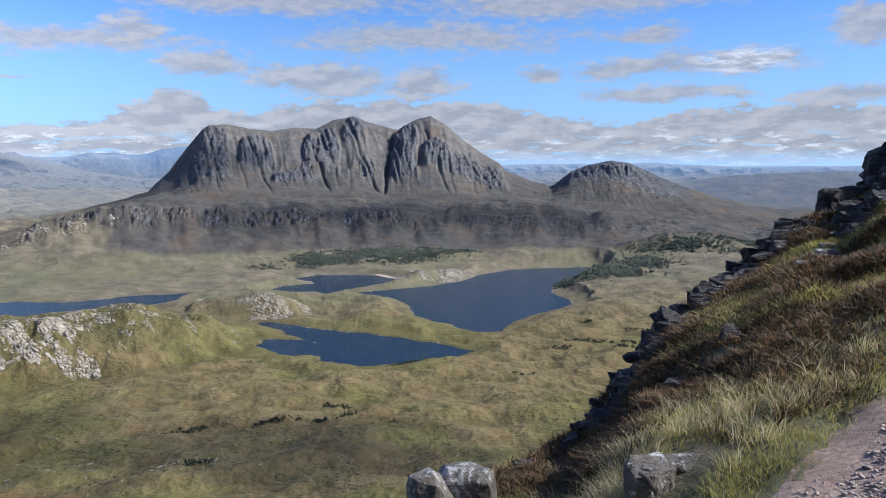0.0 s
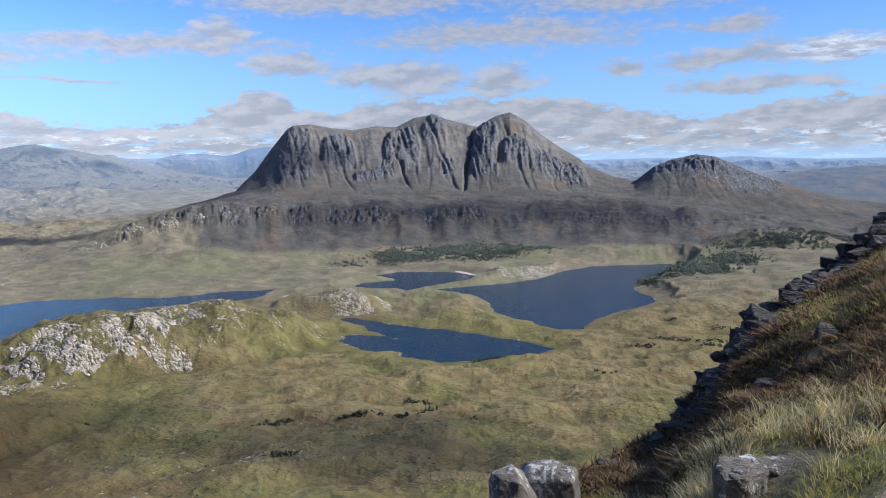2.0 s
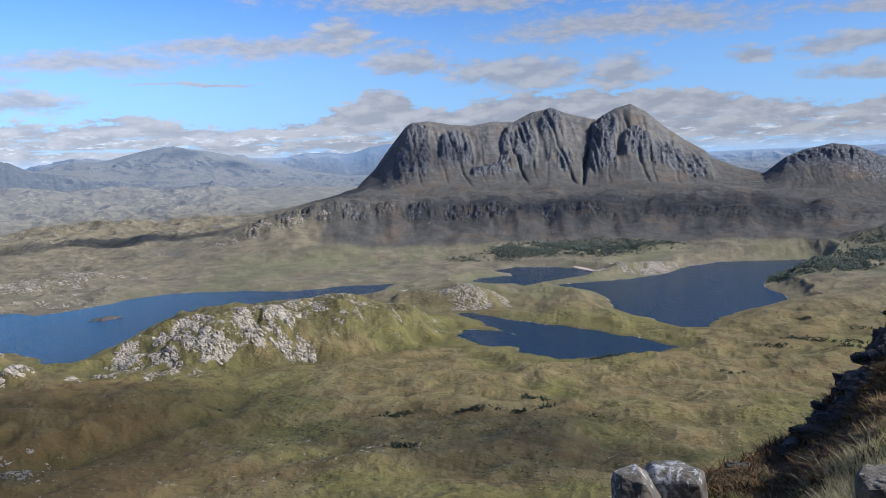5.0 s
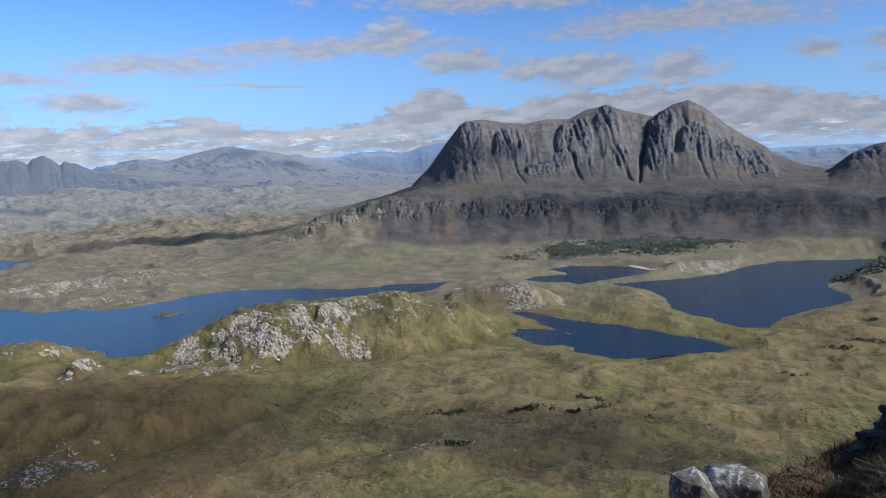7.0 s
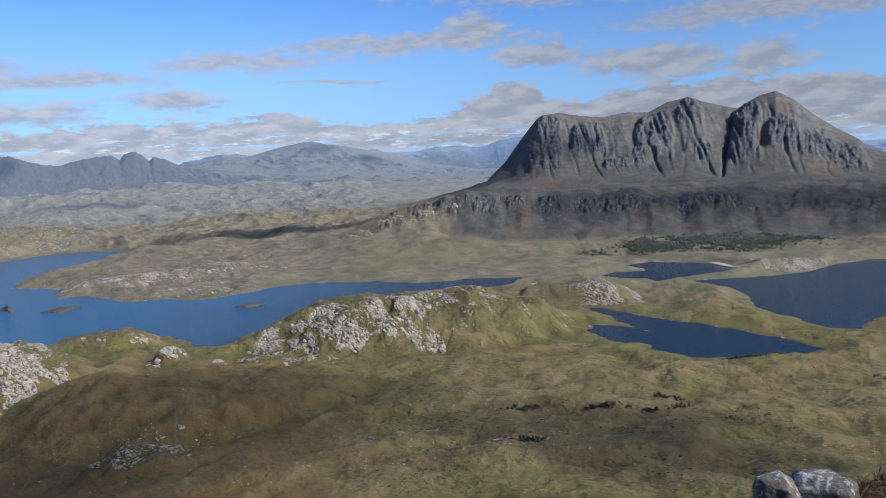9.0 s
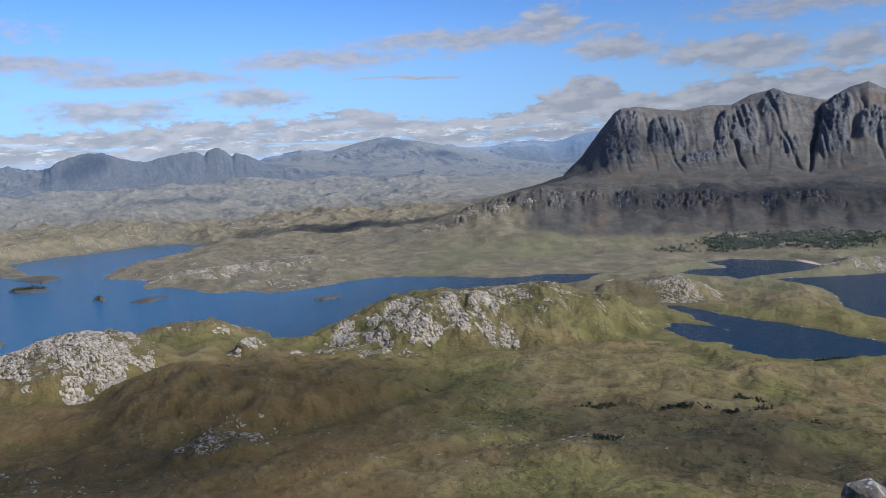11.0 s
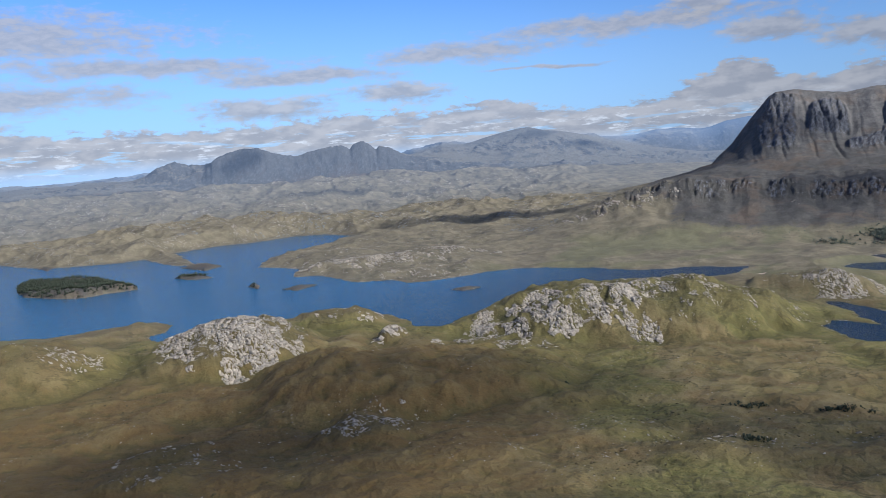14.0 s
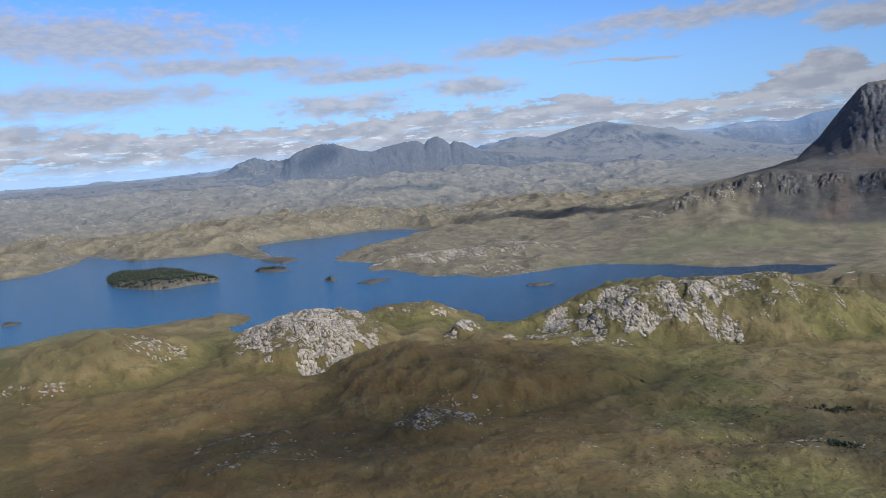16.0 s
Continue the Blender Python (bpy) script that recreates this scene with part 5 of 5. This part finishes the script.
def strewn(name, shapes, p, size, turn, mat, seed, normal=None):
    """Many small shapes joined into one mesh: places, sizes along three axes, turns about the upright."""
    rng = np.random.RandomState(seed)
    pick = rng.randint(0, len(shapes), len(p))
    V, T, n = [], [], 0
    for k, (v, t) in enumerate(shapes):
        w = np.nonzero(pick == k)[0]
        if not len(w):
            continue
        c, s = np.cos(turn[w])[:, None], np.sin(turn[w])[:, None]
        q = v[None] * size[w][:, None, :]
        q = np.stack([q[..., 0] * c - q[..., 1] * s, q[..., 0] * s + q[..., 1] * c, q[..., 2]], -1)
        if normal is not None:
            nz = normal[w]
            tx = np.cross(np.array([0.0, 1.0, 0.0]), nz)
            tx /= np.linalg.norm(tx, axis=-1, keepdims=True)
            ty = np.cross(nz, tx)
            q = q[..., 0:1] * tx[:, None] + q[..., 1:2] * ty[:, None] + q[..., 2:3] * nz[:, None]
        q = q + p[w][:, None, :]
        V.append(q.reshape(-1, 3))
        T.append((t[None] + (n + np.arange(len(w)) * len(v))[:, None, None]).reshape(-1, 3))
        n += q.shape[0] * q.shape[1]
    V, T = np.concatenate(V), np.concatenate(T)
    me = bpy.data.meshes.new(name)
    me.vertices.add(len(V))
    me.vertices.foreach_set("co", V.astype(np.float32).ravel())
    me.loops.add(T.size)
    me.loops.foreach_set("vertex_index", T.ravel().astype(np.int32))
    me.polygons.add(len(T))
    me.polygons.foreach_set("loop_start", np.arange(0, T.size, 3, dtype=np.int32))
    me.update(calc_edges=True)
    me.materials.append(mat)
    return me


def gneiss_material(name, dark, pale):
    m, k = material(name)
    p = k.pos
    isle = k.add("ShaderNodeNewGeometry").outputs["Random Per Island"]
    own = k.add("ShaderNodeObjectInfo").outputs["Random"]
    n1, n2 = k.noise(p, 0.35, 6, 0.7), k.noise(p, 1.6, 5, 0.7, 0.5)
    col = k.mix(k.step(n1, 0.35, 0.65), dark, pale)
    col = k.mix(k.step(n2, 0.54, 0.68, 0.0, 0.75), col, (0.12, 0.11, 0.095, 1))
    col = k.mix(1.0, col, k.mix(k.math("FRACT", k.math("ADD", isle, own)), (0.70, 0.69, 0.68, 1), (1.08, 1.07, 1.05, 1)), "MULTIPLY")
    k.put(k.bsdf.inputs["Base Color"], col)
    k.bsdf.inputs["Roughness"].default_value = 0.92
    relief(k, n2, 0.5, 0.9)
    return m


def crown_material(name, dark, light):
    m, k = material(name)
    isle = k.add("ShaderNodeNewGeometry").outputs["Random Per Island"]
    n = k.noise(k.pos, 1.3, 5, 0.75)
    col = k.mix(isle, dark, light)
    col = k.mix(k.step(n, 0.35, 0.65, 0.0, 0.45), col, (0.026, 0.034, 0.018, 1))
    k.put(k.bsdf.inputs["Base Color"], col)
    k.bsdf.inputs["Roughness"].default_value = 0.9
    k.bsdf.inputs["Specular IOR Level"].default_value = 0.1
    relief(k, n, 0.8, 1.0)
    return m


GNEISS = gneiss_material("pale_gneiss", (0.29, 0.240, 0.175, 1), (0.47, 0.402, 0.305, 1))
# gneiss greyed for the distance, with haze put into its colour
HAZED_GNEISS = gneiss_material("hazed_grey_gneiss", (0.16, 0.165, 0.155, 1), (0.33, 0.32, 0.285, 1))
LEAVES = crown_material("birch_and_scrub_leaves", (0.090, 0.102, 0.078, 1), (0.170, 0.182, 0.136, 1))
DARK_LEAVES = crown_material("pine_and_scrub_leaves", (0.040, 0.048, 0.032, 1), (0.075, 0.082, 0.052, 1))
HEATH_BUSH = crown_material("low_heather_bush", (0.085, 0.066, 0.030, 1), (0.135, 0.110, 0.046, 1))
SLAB_SHAPES = lumps(14, 700, 13, 0.6, (0.3, 0.6))
CROWN_SHAPES = lumps(12, 760, 10, 0.15, (0.8, 1.3))


def slab_data():
    made = []
    for v, t in SLAB_SHAPES:
        me = bpy.data.meshes.new("slab")
        me.from_pydata(v.tolist(), [], t.tolist())
        me.materials.append(GNEISS)
        made.append(me)
    return made


GNEISS_SLABS = slab_data()


def moor_outcrop(label, az, r, across, deep, big, small, size, seed, bare=0.42, grain=26):
    """Bare rock on a knoll: the largest slabs one by one, the rest as rubble between them."""
    rng = np.random.RandomState(seed)
    n = 14 * (big + small)
    a = rng.uniform(0, 2 * np.pi, n)
    s = rng.uniform(0, 1, n) ** 0.5
    b, q = az + np.degrees(np.cos(a) * s * across / r), r + np.sin(a) * s * deep
    x, y = -q * np.sin(np.radians(b)), q * np.cos(np.radians(b))
    # the rock is split along one strike, slantwise to the valley
    lie = radians(az - 66)
    along, over = x * math.cos(lie) + y * math.sin(lie), -x * math.sin(lie) + y * math.cos(lie)
    thick = layered(along / (1.7 * grain), over / (0.8 * grain), 4, seed) + 0.14 * (1 - s)
    keep = (thick > np.quantile(thick, 1 - bare)) & (ground_z(b, q) > LOCH + 1)
    b, q, x, y = [v[keep][:big + small] for v in (b, q, x, y)]
    z = ground_z(b, q)
    nrm = upright(b, q)
    base = new("rock_outcrop")
    bx, by = -r * math.sin(radians(az)), r * math.cos(radians(az))
    base.matrix_world = pose(bx, by, float(ground_z(az, r)))
    tagged(base, label, "rock outcrop", "bare outcrops on the moor")
    inv = base.matrix_world.inverted()
    for i in range(min(big, len(b))):
        k = size * rng.uniform(0.9, 1.7)
        ob = new("slab", GNEISS_SLABS[rng.randint(len(GNEISS_SLABS))])
        ob.parent = base
        tilt = Vector(nrm[i]).to_track_quat('Z', 'Y').to_matrix().to_4x4()
        world = Matrix.Translation((x[i], y[i], z[i] - 0.1 * k)) @ tilt @ pose(0, 0, 0, rng.uniform(-7, 7), rng.uniform(-7, 7), az - 66 + rng.normal(0, 18))
        ob.matrix_basis = inv @ world @ Matrix.Diagonal((k * 1.75, k * 1.15, k * rng.uniform(0.55, 0.85), 1))
    rest = slice(big, None)
    m = len(b[rest])
    if m:
        k = size * (0.42 + 0.85 * rng.uniform(0, 1, m) ** 2)
        p = np.stack([x[rest] - bx, y[rest] - by, z[rest] - 0.1 * k - base.location.z], -1)
        me = strewn("rubble", SLAB_SHAPES, p, np.stack([k * rng.uniform(1.4, 2.2, m), k * rng.uniform(0.8, 1.2, m), k * rng.uniform(0.6, 1.0, m)], -1), lie + rng.normal(0, 0.35, m), GNEISS, seed, nrm[rest])
        ob = new("rubble", me)
        ob.parent = base
        tagged(ob, kind="stuff")
    return base


moor_outcrop("pale cracked gneiss outcrop covering a grassy knoll", 31.7, 950, 105, 80, 160, 3000, 3.8, 21, 0.42, 30)
moor_outcrop("broken band of pale gneiss on a knoll", 25.8, 950, 75, 85, 80, 1500, 3.2, 22, 0.30, 24)
moor_outcrop("pale slabs along the top of a knoll", 24.5, 1060, 90, 50, 30, 500, 2.8, 46, 0.25, 20)
moor_outcrop("pale rocks low on the side of a knoll", 35.5, 975, 60, 60, 30, 520, 2.8, 47, 0.28, 20)
moor_outcrop("scattered pale rocks on a green knoll", 20.0, 1000, 100, 90, 25, 520, 2.4, 23, 0.16, 20)
moor_outcrop("low ridge of pale gneiss beside the small loch", 13.2, 1195, 95, 48, 50, 1100, 3.0, 24, 0.40, 22)
moor_outcrop("rounded dome of pale cracked gneiss", 55.0, 925, 92, 98, 160, 3400, 3.7, 25, 0.48, 28)
moor_outcrop("small steep knob of grey gneiss", 43.6, 945, 24, 20, 30, 130, 3.6, 26, 0.7)
moor_outcrop("pale rocks on a low rise by the loch", 45.8, 1070, 60, 34, 18, 120, 3.2, 27, 0.3)
moor_outcrop("grey rocks on the face of a brown mound", 45.8, 590, 42, 30, 30, 220, 2.2, 28, 0.3, 12)
moor_outcrop("scattered grey rocks low on a brown slope", 43.0, 620, 46, 36, 14, 110, 1.9, 29, 0.15, 12)
moor_outcrop("few pale rocks on a grassy slope", 38.6, 905, 34, 22, 16, 70, 3.0, 30, 0.3, 12)
moor_outcrop("scattered pale rocks at the foot of a knoll", 34.2, 850, 45, 30, 16, 110, 2.6, 31, 0.2, 14)
moor_outcrop("pale rocks scattered on a grassy hill", 68.5, 930, 110, 100, 24, 260, 3.0, 32, 0.12)
moor_outcrop("pale rocky headland between the lochs", -1.5, 1530, 60, 66, 24, 330, 4.2, 33, 0.42)
moor_outcrop("long pale slabs along the shore between the lochs", 1.6, 1505, 135, 40, 60, 1500, 3.2, 48, 0.4, 18)
moor_outcrop("pale pinkish slabs on the neck between the lochs", -1.2, 1560, 100, 50, 40, 900, 3.4, 49, 0.35, 18)
moor_outcrop("pale rocky point on a green headland", 48.0, 1640, 120, 60, 40, 620, 4.6, 34, 0.36)
moor_outcrop("pale rocks on a headland by the big loch", 43.2, 1640, 120, 70, 40, 620, 4.4, 35, 0.32)
moor_outcrop("pale rocks along the back of a headland", 38.5, 1730, 130, 50, 30, 520, 4.2, 50, 0.3, 20)
moor_outcrop("low pale rocks by the water", 41.5, 1470, 70, 34, 16, 240, 3.4, 51, 0.25, 16)
moor_outcrop("grey rocks in tawny grass", 60.8, 610, 44, 34, 10, 60, 2.2, 36, 0.2, 10)
moor_outcrop("grey rocks in tawny grass", 56.5, 560, 60, 40, 10, 60, 1.8, 37, 0.15, 10)
moor_outcrop("dark rocks in a grassy hollow", 21.0, 545, 26, 16, 10, 50, 2.0, 38, 0.3, 8)
moor_outcrop("pale rocks strewn on a brown slope", 25.0, 560, 150, 70, 10, 190, 1.4, 39, 0.12, 14)
moor_outcrop("pale rocks strewn along a steep ridge", 27.0, 1960, 160, 40, 20, 300, 5.0, 40, 0.3, 20)


def woodland(name, label, patches, per, size, seed, category="wood", gap=0.37, mat=None):
    """Many small crowns of uneven lumps, over patches of bearing, range, half width and half depth."""
    rng = np.random.RandomState(seed)
    P, S = [], []
    for az, r, across, deep, n in patches:
        u, v = rng.normal(0, 0.5, n) * across, rng.normal(0, 0.5, n) * deep
        b, q = az + np.degrees(u / r), r + v
        x, y = -q * np.sin(np.radians(b)), q * np.cos(np.radians(b))
        ok = (layered(x / 16, y / 16, 3, seed) > gap) & (ground_z(b, q) > LOCH + 0.8)
        x, y, z = x[ok], y[ok], ground_z(b, q)[ok]
        tall = size * rng.uniform(0.5, 1.3, len(x))
        for _ in range(per):
            P.append(np.stack([x + rng.normal(0, 0.3, len(x)) * tall, y + rng.normal(0, 0.3, len(x)) * tall, z + rng.uniform(-0.1, 0.55, len(x)) * tall], -1))
            k = tall * rng.uniform(0.35, 0.8, len(x))
            S.append(np.stack([k, k, k * rng.uniform(0.7, 1.1, len(x))], -1))
    P, S = np.concatenate(P), np.concatenate(S)
    me = strewn(name, CROWN_SHAPES, P, S, rng.uniform(0, 6.28, len(P)), mat or LEAVES, seed)
    return tagged(new(name, me), label, category, kind="stuff")


woodland("birch_wood", "dark green birch wood below the mountain", [(9.0, 1725, 60, 34, 1000), (6.5, 1735, 80, 40, 1400), (3.5, 1745, 80, 40, 1300), (0.8, 1755, 60, 30, 600), (12.8, 1700, 50, 20, 60), (-1.5, 1770, 40, 14, 90)], 4, 4.6, 41, gap=0.40)
woodland("headland_wood", "dark woodland on a headland in the loch", [(-9.3, 1460, 50, 50, 1200), (-12.0, 1500, 60, 60, 1100), (-14.5, 1600, 60, 60, 800), (-17.5, 1740, 110, 40, 900), (-20.5, 1800, 80, 30, 300)], 4, 4.8, 42, gap=0.36)
woodland("island_trees", "low dark trees on an island", [(65.3, 1740, 150, 95, 1300), (62.5, 1670, 100, 65, 700), (67.5, 1820, 80, 70, 500), (57, 1730, 40, 20, 60), (53.5, 1500, 20, 12, 30)], 3, 5.4, 43, gap=0.2, mat=DARK_LEAVES)
woodland("scrub", "dark green scrub in the hollows of the moor",
         [(12.2, 640, 18, 5, 70), (9.3, 640, 16, 5, 70), (7.6, 665, 16, 6, 60), (8.2, 700, 16, 6, 50), (2.5, 845, 20, 8, 70), (1.5, 865, 10, 5, 30), (-10.5, 960, 26, 10, 60), (-13, 930, 24, 8, 40),
          (19, 640, 14, 4, 26), (-6, 800, 10, 4, 12), (-10.5, 1075, 10, 4, 16), (-14, 1040, 10, 4, 16), (3.5, 635, 8, 4, 14), (18, 545, 9, 5, 40), (31, 700, 6, 2, 6), (18.1, 647, 14, 3, 40), (3, 640, 6, 4, 24), (-8.8, 925, 16, 5, 40), (-13, 950, 22, 5, 40)], 3, 2.6, 44, "scrub", mat=DARK_LEAVES)
woodland("shore_bushes", "scattered dark bushes on the lower slopes", [(14, 1750, 300, 80, 160), (-5, 1760, 200, 60, 110), (28, 1750, 200, 90, 60), (20, 1820, 200, 50, 90)], 2, 2.6, 45, "scrub")


def sand_material():
    m, k = material("pinkish_sand")
    n = k.noise(k.pos, 0.4, 5, 0.6)
    k.put(k.bsdf.inputs["Base Color"], k.mix(n, (0.42, 0.30, 0.21, 1), (0.58, 0.44, 0.33, 1)))
    k.bsdf.inputs["Roughness"].default_value = 0.95
    return m


SAND = sand_material()


def beach(az0, az1, r0, r1, wide, label):
    """A crescent of sand along the water's edge."""
    n = 24
    f = np.linspace(0, 1, n)
    az, r = az0 + (az1 - az0) * f, r0 + (r1 - r0) * f + 5 * np.sin(f * np.pi)
    w = wide * np.sin(f * np.pi) ** 0.6
    rows = []
    for k in (-1, -0.3, 0.3, 1):
        q = r + w * k
        lift = np.maximum(ground_z(az, q), LOCH) + 0.45 - 0.3 * abs(k)
        rows.append(np.stack([-q * np.sin(np.radians(az)), q * np.cos(np.radians(az)), lift], -1))
    me = grid_mesh("beach", np.concatenate(rows), 4, n, SAND)
    tagged(new("beach", me), label, "beach", kind="structure")


beach(3.0, 5.0, 1512, 1580, 9, "small crescent of pinkish sand at the loch's edge")
beach(17.0, 18.2, 1352, 1330, 8, "small sandy spit at the loch's end")


# ---- heaped clouds out of view, added overhead to throw shadows on the moor ----
def cloud_material():
    """Thin at the rim, thicker in the middle; half of the light comes through."""
    m, k = material("shade_cloud_vapour")
    co = k.add("ShaderNodeTexCoord").outputs["Object"]
    sep = k.add("ShaderNodeSeparateXYZ")
    k.put(sep.inputs[0], co)
    out2 = k.math("ADD", k.math("POWER", sep.outputs[0], 2.0), k.math("POWER", sep.outputs[1], 2.0))
    n = k.noise(co, 1.2, 2, 0.5)
    thick = k.step(k.math("ADD", k.math("SQRT", out2), k.math("MULTIPLY", k.math("SUBTRACT", n, 0.5), 1.1)), 1.05, 0.35, 0.0, 0.34)
    k.put(k.bsdf.inputs["Base Color"], (0.85, 0.86, 0.88, 1))
    k.bsdf.inputs["Roughness"].default_value = 1.0
    k.put(k.bsdf.inputs["Alpha"], thick)
    return m


CLOUD = cloud_material()


def cloud(az, r, ground, across, deep, lift, seed):
    """An unseen cloud put between the sun and the ground at a bearing and range."""
    x, y = at(az, r)
    s = (lift - ground) / sun_way.z
    bm = bmesh.new()
    bmesh.ops.create_icosphere(bm, subdivisions=4, radius=1.0)
    for v in bm.verts:
        q = v.co * 2.2 + Vector((seed * 7.0, 0, 0))
        v.co *= 1 + 0.22 * noise.fractal(q, 0.9, 2.0, 3)
        v.co.z *= 0.22 if v.co.z > 0 else 0.07
    me = bpy.data.meshes.new("cloud")
    bm.to_mesh(me)
    bm.free()
    me.shade_smooth()
    me.materials.append(CLOUD)
    ob = new("cloud", me)
    ob.matrix_world = pose(x + sun_way.x * s, y + sun_way.y * s, lift, 0, 0, az) @ Matrix.Diagonal((across, deep, 120, 1))
    return tagged(ob, "unseen broken cloud added overhead to shade the moor", "cloud", "clouds overhead", "stuff")


cloud(41, 640, -200, 300, 200, 520, 1)
cloud(60, 540, -205, 210, 110, 520, 11)
# the next three are added only to dim ground that was too bright
cloud(11, 590, -205, 160, 90, 520, 12)
cloud(5, 520, -203, 130, 80, 520, 13)
cloud(16.5, 2420, -10, 230, 170, 820, 15)
cloud(3, 2010, -150, 260, 190, 760, 3)
cloud(-7, 2010, -160, 300, 190, 760, 4)
cloud(38.5, 2330, -190, 300, 100, 820, 5)
cloud(33, 2260, -180, 280, 90, 820, 17)
cloud(35.5, 2290, -185, 260, 80, 860, 18)
cloud(12, 1990, -150, 260, 150, 760, 16)
cloud(53.4, 4290, -20, 120, 160, 900, 7)
cloud(32.8, 4640, 20, 120, 150, 900, 8)
cloud(29.0, 4560, -30, 150, 110, 900, 9)
cloud(47, 3400, -120, 280, 90, 900, 10)


# ---- small pale stones strewn over the moor ----
def strewn_stones():
    rng = np.random.RandomState(61)
    n = 8000
    b, q = rng.uniform(-28, 74, n), 430 * (1000 / 430) ** rng.uniform(0, 1, n)
    x, y = -q * np.sin(np.radians(b)), q * np.cos(np.radians(b))
    thick = layered(x / 40, y / 40, 4, 62)
    ok = (thick > 0.52 + 0.1 * rng.uniform(0, 1, n)) & (ground_z(b, q) > LOCH + 1)
    b, q, x, y = b[ok], q[ok], x[ok], y[ok]
    k = 0.4 + 1.5 * rng.uniform(0, 1, len(b)) ** 2.6
    p = np.stack([x, y, ground_z(b, q) - 0.1 * k], -1)
    me = strewn("moor_stones", SLAB_SHAPES, p, np.stack([k * 1.3, k, k * 0.7], -1), rng.uniform(0, 6.28, len(b)), GNEISS, 63, upright(b, q))
    tagged(new("moor_stones", me), "small pale stones strewn over the moor grass", "stones", kind="stuff")


strewn_stones()


def heather_clumps():
    """Low dark bushes of heather and bog myrtle, in drifts."""
    rng = np.random.RandomState(71)
    n = 16000
    b, q = rng.uniform(-28, 74, n), 430 * (1150 / 430) ** rng.uniform(0, 1, n)
    x, y = -q * np.sin(np.radians(b)), q * np.cos(np.radians(b))
    drift = 0.6 * layered(x / 34, y / 34, 4, 72) + 0.4 * layered(x / 110, y / 110, 3, 73)
    ok = (drift > 0.55 + 0.09 * rng.uniform(0, 1, n)) & (ground_z(b, q) > LOCH + 1)
    b, q, x, y = b[ok], q[ok], x[ok], y[ok]
    k = 0.5 + 1.6 * rng.uniform(0, 1, len(b)) ** 2
    p = np.stack([x, y, ground_z(b, q) - 0.15 * k], -1)
    me = strewn("heather_clumps", CROWN_SHAPES[:5], p, np.stack([k * 1.5, k * 1.1, k * 0.5], -1), rng.uniform(0, 6.28, len(b)), HEATH_BUSH, 74, upright(b, q))
    tagged(new("heather_clumps", me), "low dark clumps of heather in the moor grass", "heather", kind="stuff")


heather_clumps()


def beyond_rocks():
    """Bare rock breaking out all over the knobbly land beyond the lochs."""
    rng = np.random.RandomState(81)
    n = 60000
    b, q = rng.uniform(24, 74, n), 1900 * (3500 / 1900) ** rng.uniform(0, 1, n)
    x, y = -q * np.sin(np.radians(b)), q * np.cos(np.radians(b))
    thick = 0.65 * layered(x / 70, y / 70, 4, 82) + 0.35 * layered(x / 300, y / 300, 3, 83)
    z = ground_z(b, q)
    ok = (thick > 0.605 + 0.05 * rng.uniform(0, 1, n)) & (z > LOCH + 2) & ~((b < 31) & (q < 2300))
    b, q, x, y, z = b[ok], q[ok], x[ok], y[ok], z[ok]
    k = (2.0 + 4.5 * rng.uniform(0, 1, len(b)) ** 2) * q / 2700
    p = np.stack([x, y, z - 0.1 * k], -1)
    me = strewn("distant_rocks", SLAB_SHAPES, p, np.stack([k * 1.7, k, k * 0.8], -1), np.radians(b - 50) + rng.normal(0, 0.4, len(b)), HAZED_GNEISS, 84, upright(b, q))
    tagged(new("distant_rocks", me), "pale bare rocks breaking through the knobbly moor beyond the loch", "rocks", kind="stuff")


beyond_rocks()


# ---- grit on the path ----
def path_grit():
    rng = np.random.RandomState(12)
    n = 14000
    y = np.where(rng.uniform(0, 1, n) < 0.75, np.clip(rng.normal(3.9, 1.7, n), -8, 8.8), rng.uniform(-9, 2.4, n))
    off = rng.uniform(-0.95, 0.95, n)
    x = np.interp(y, [p[1] for p in TRACK], [p[0] for p in TRACK]) + np.clip(off, -0.95, 0.95)
    k = 0.013 + 0.030 * rng.uniform(0, 1, n) ** 2.6
    p = np.stack([x, y, hillside(x, y) + 0.034 - 0.03 * np.abs(off) ** 3], -1)
    me = strewn("grit", lumps(8, 900, 8, 0.4, (0.4, 0.7)), p, np.stack([k, k, k], -1), rng.uniform(0, 6.28, n), PATH_STONE, 13)
    tagged(new("grit", me), "loose pinkish grit and small stones on the path", "gravel", kind="stuff")


path_grit()
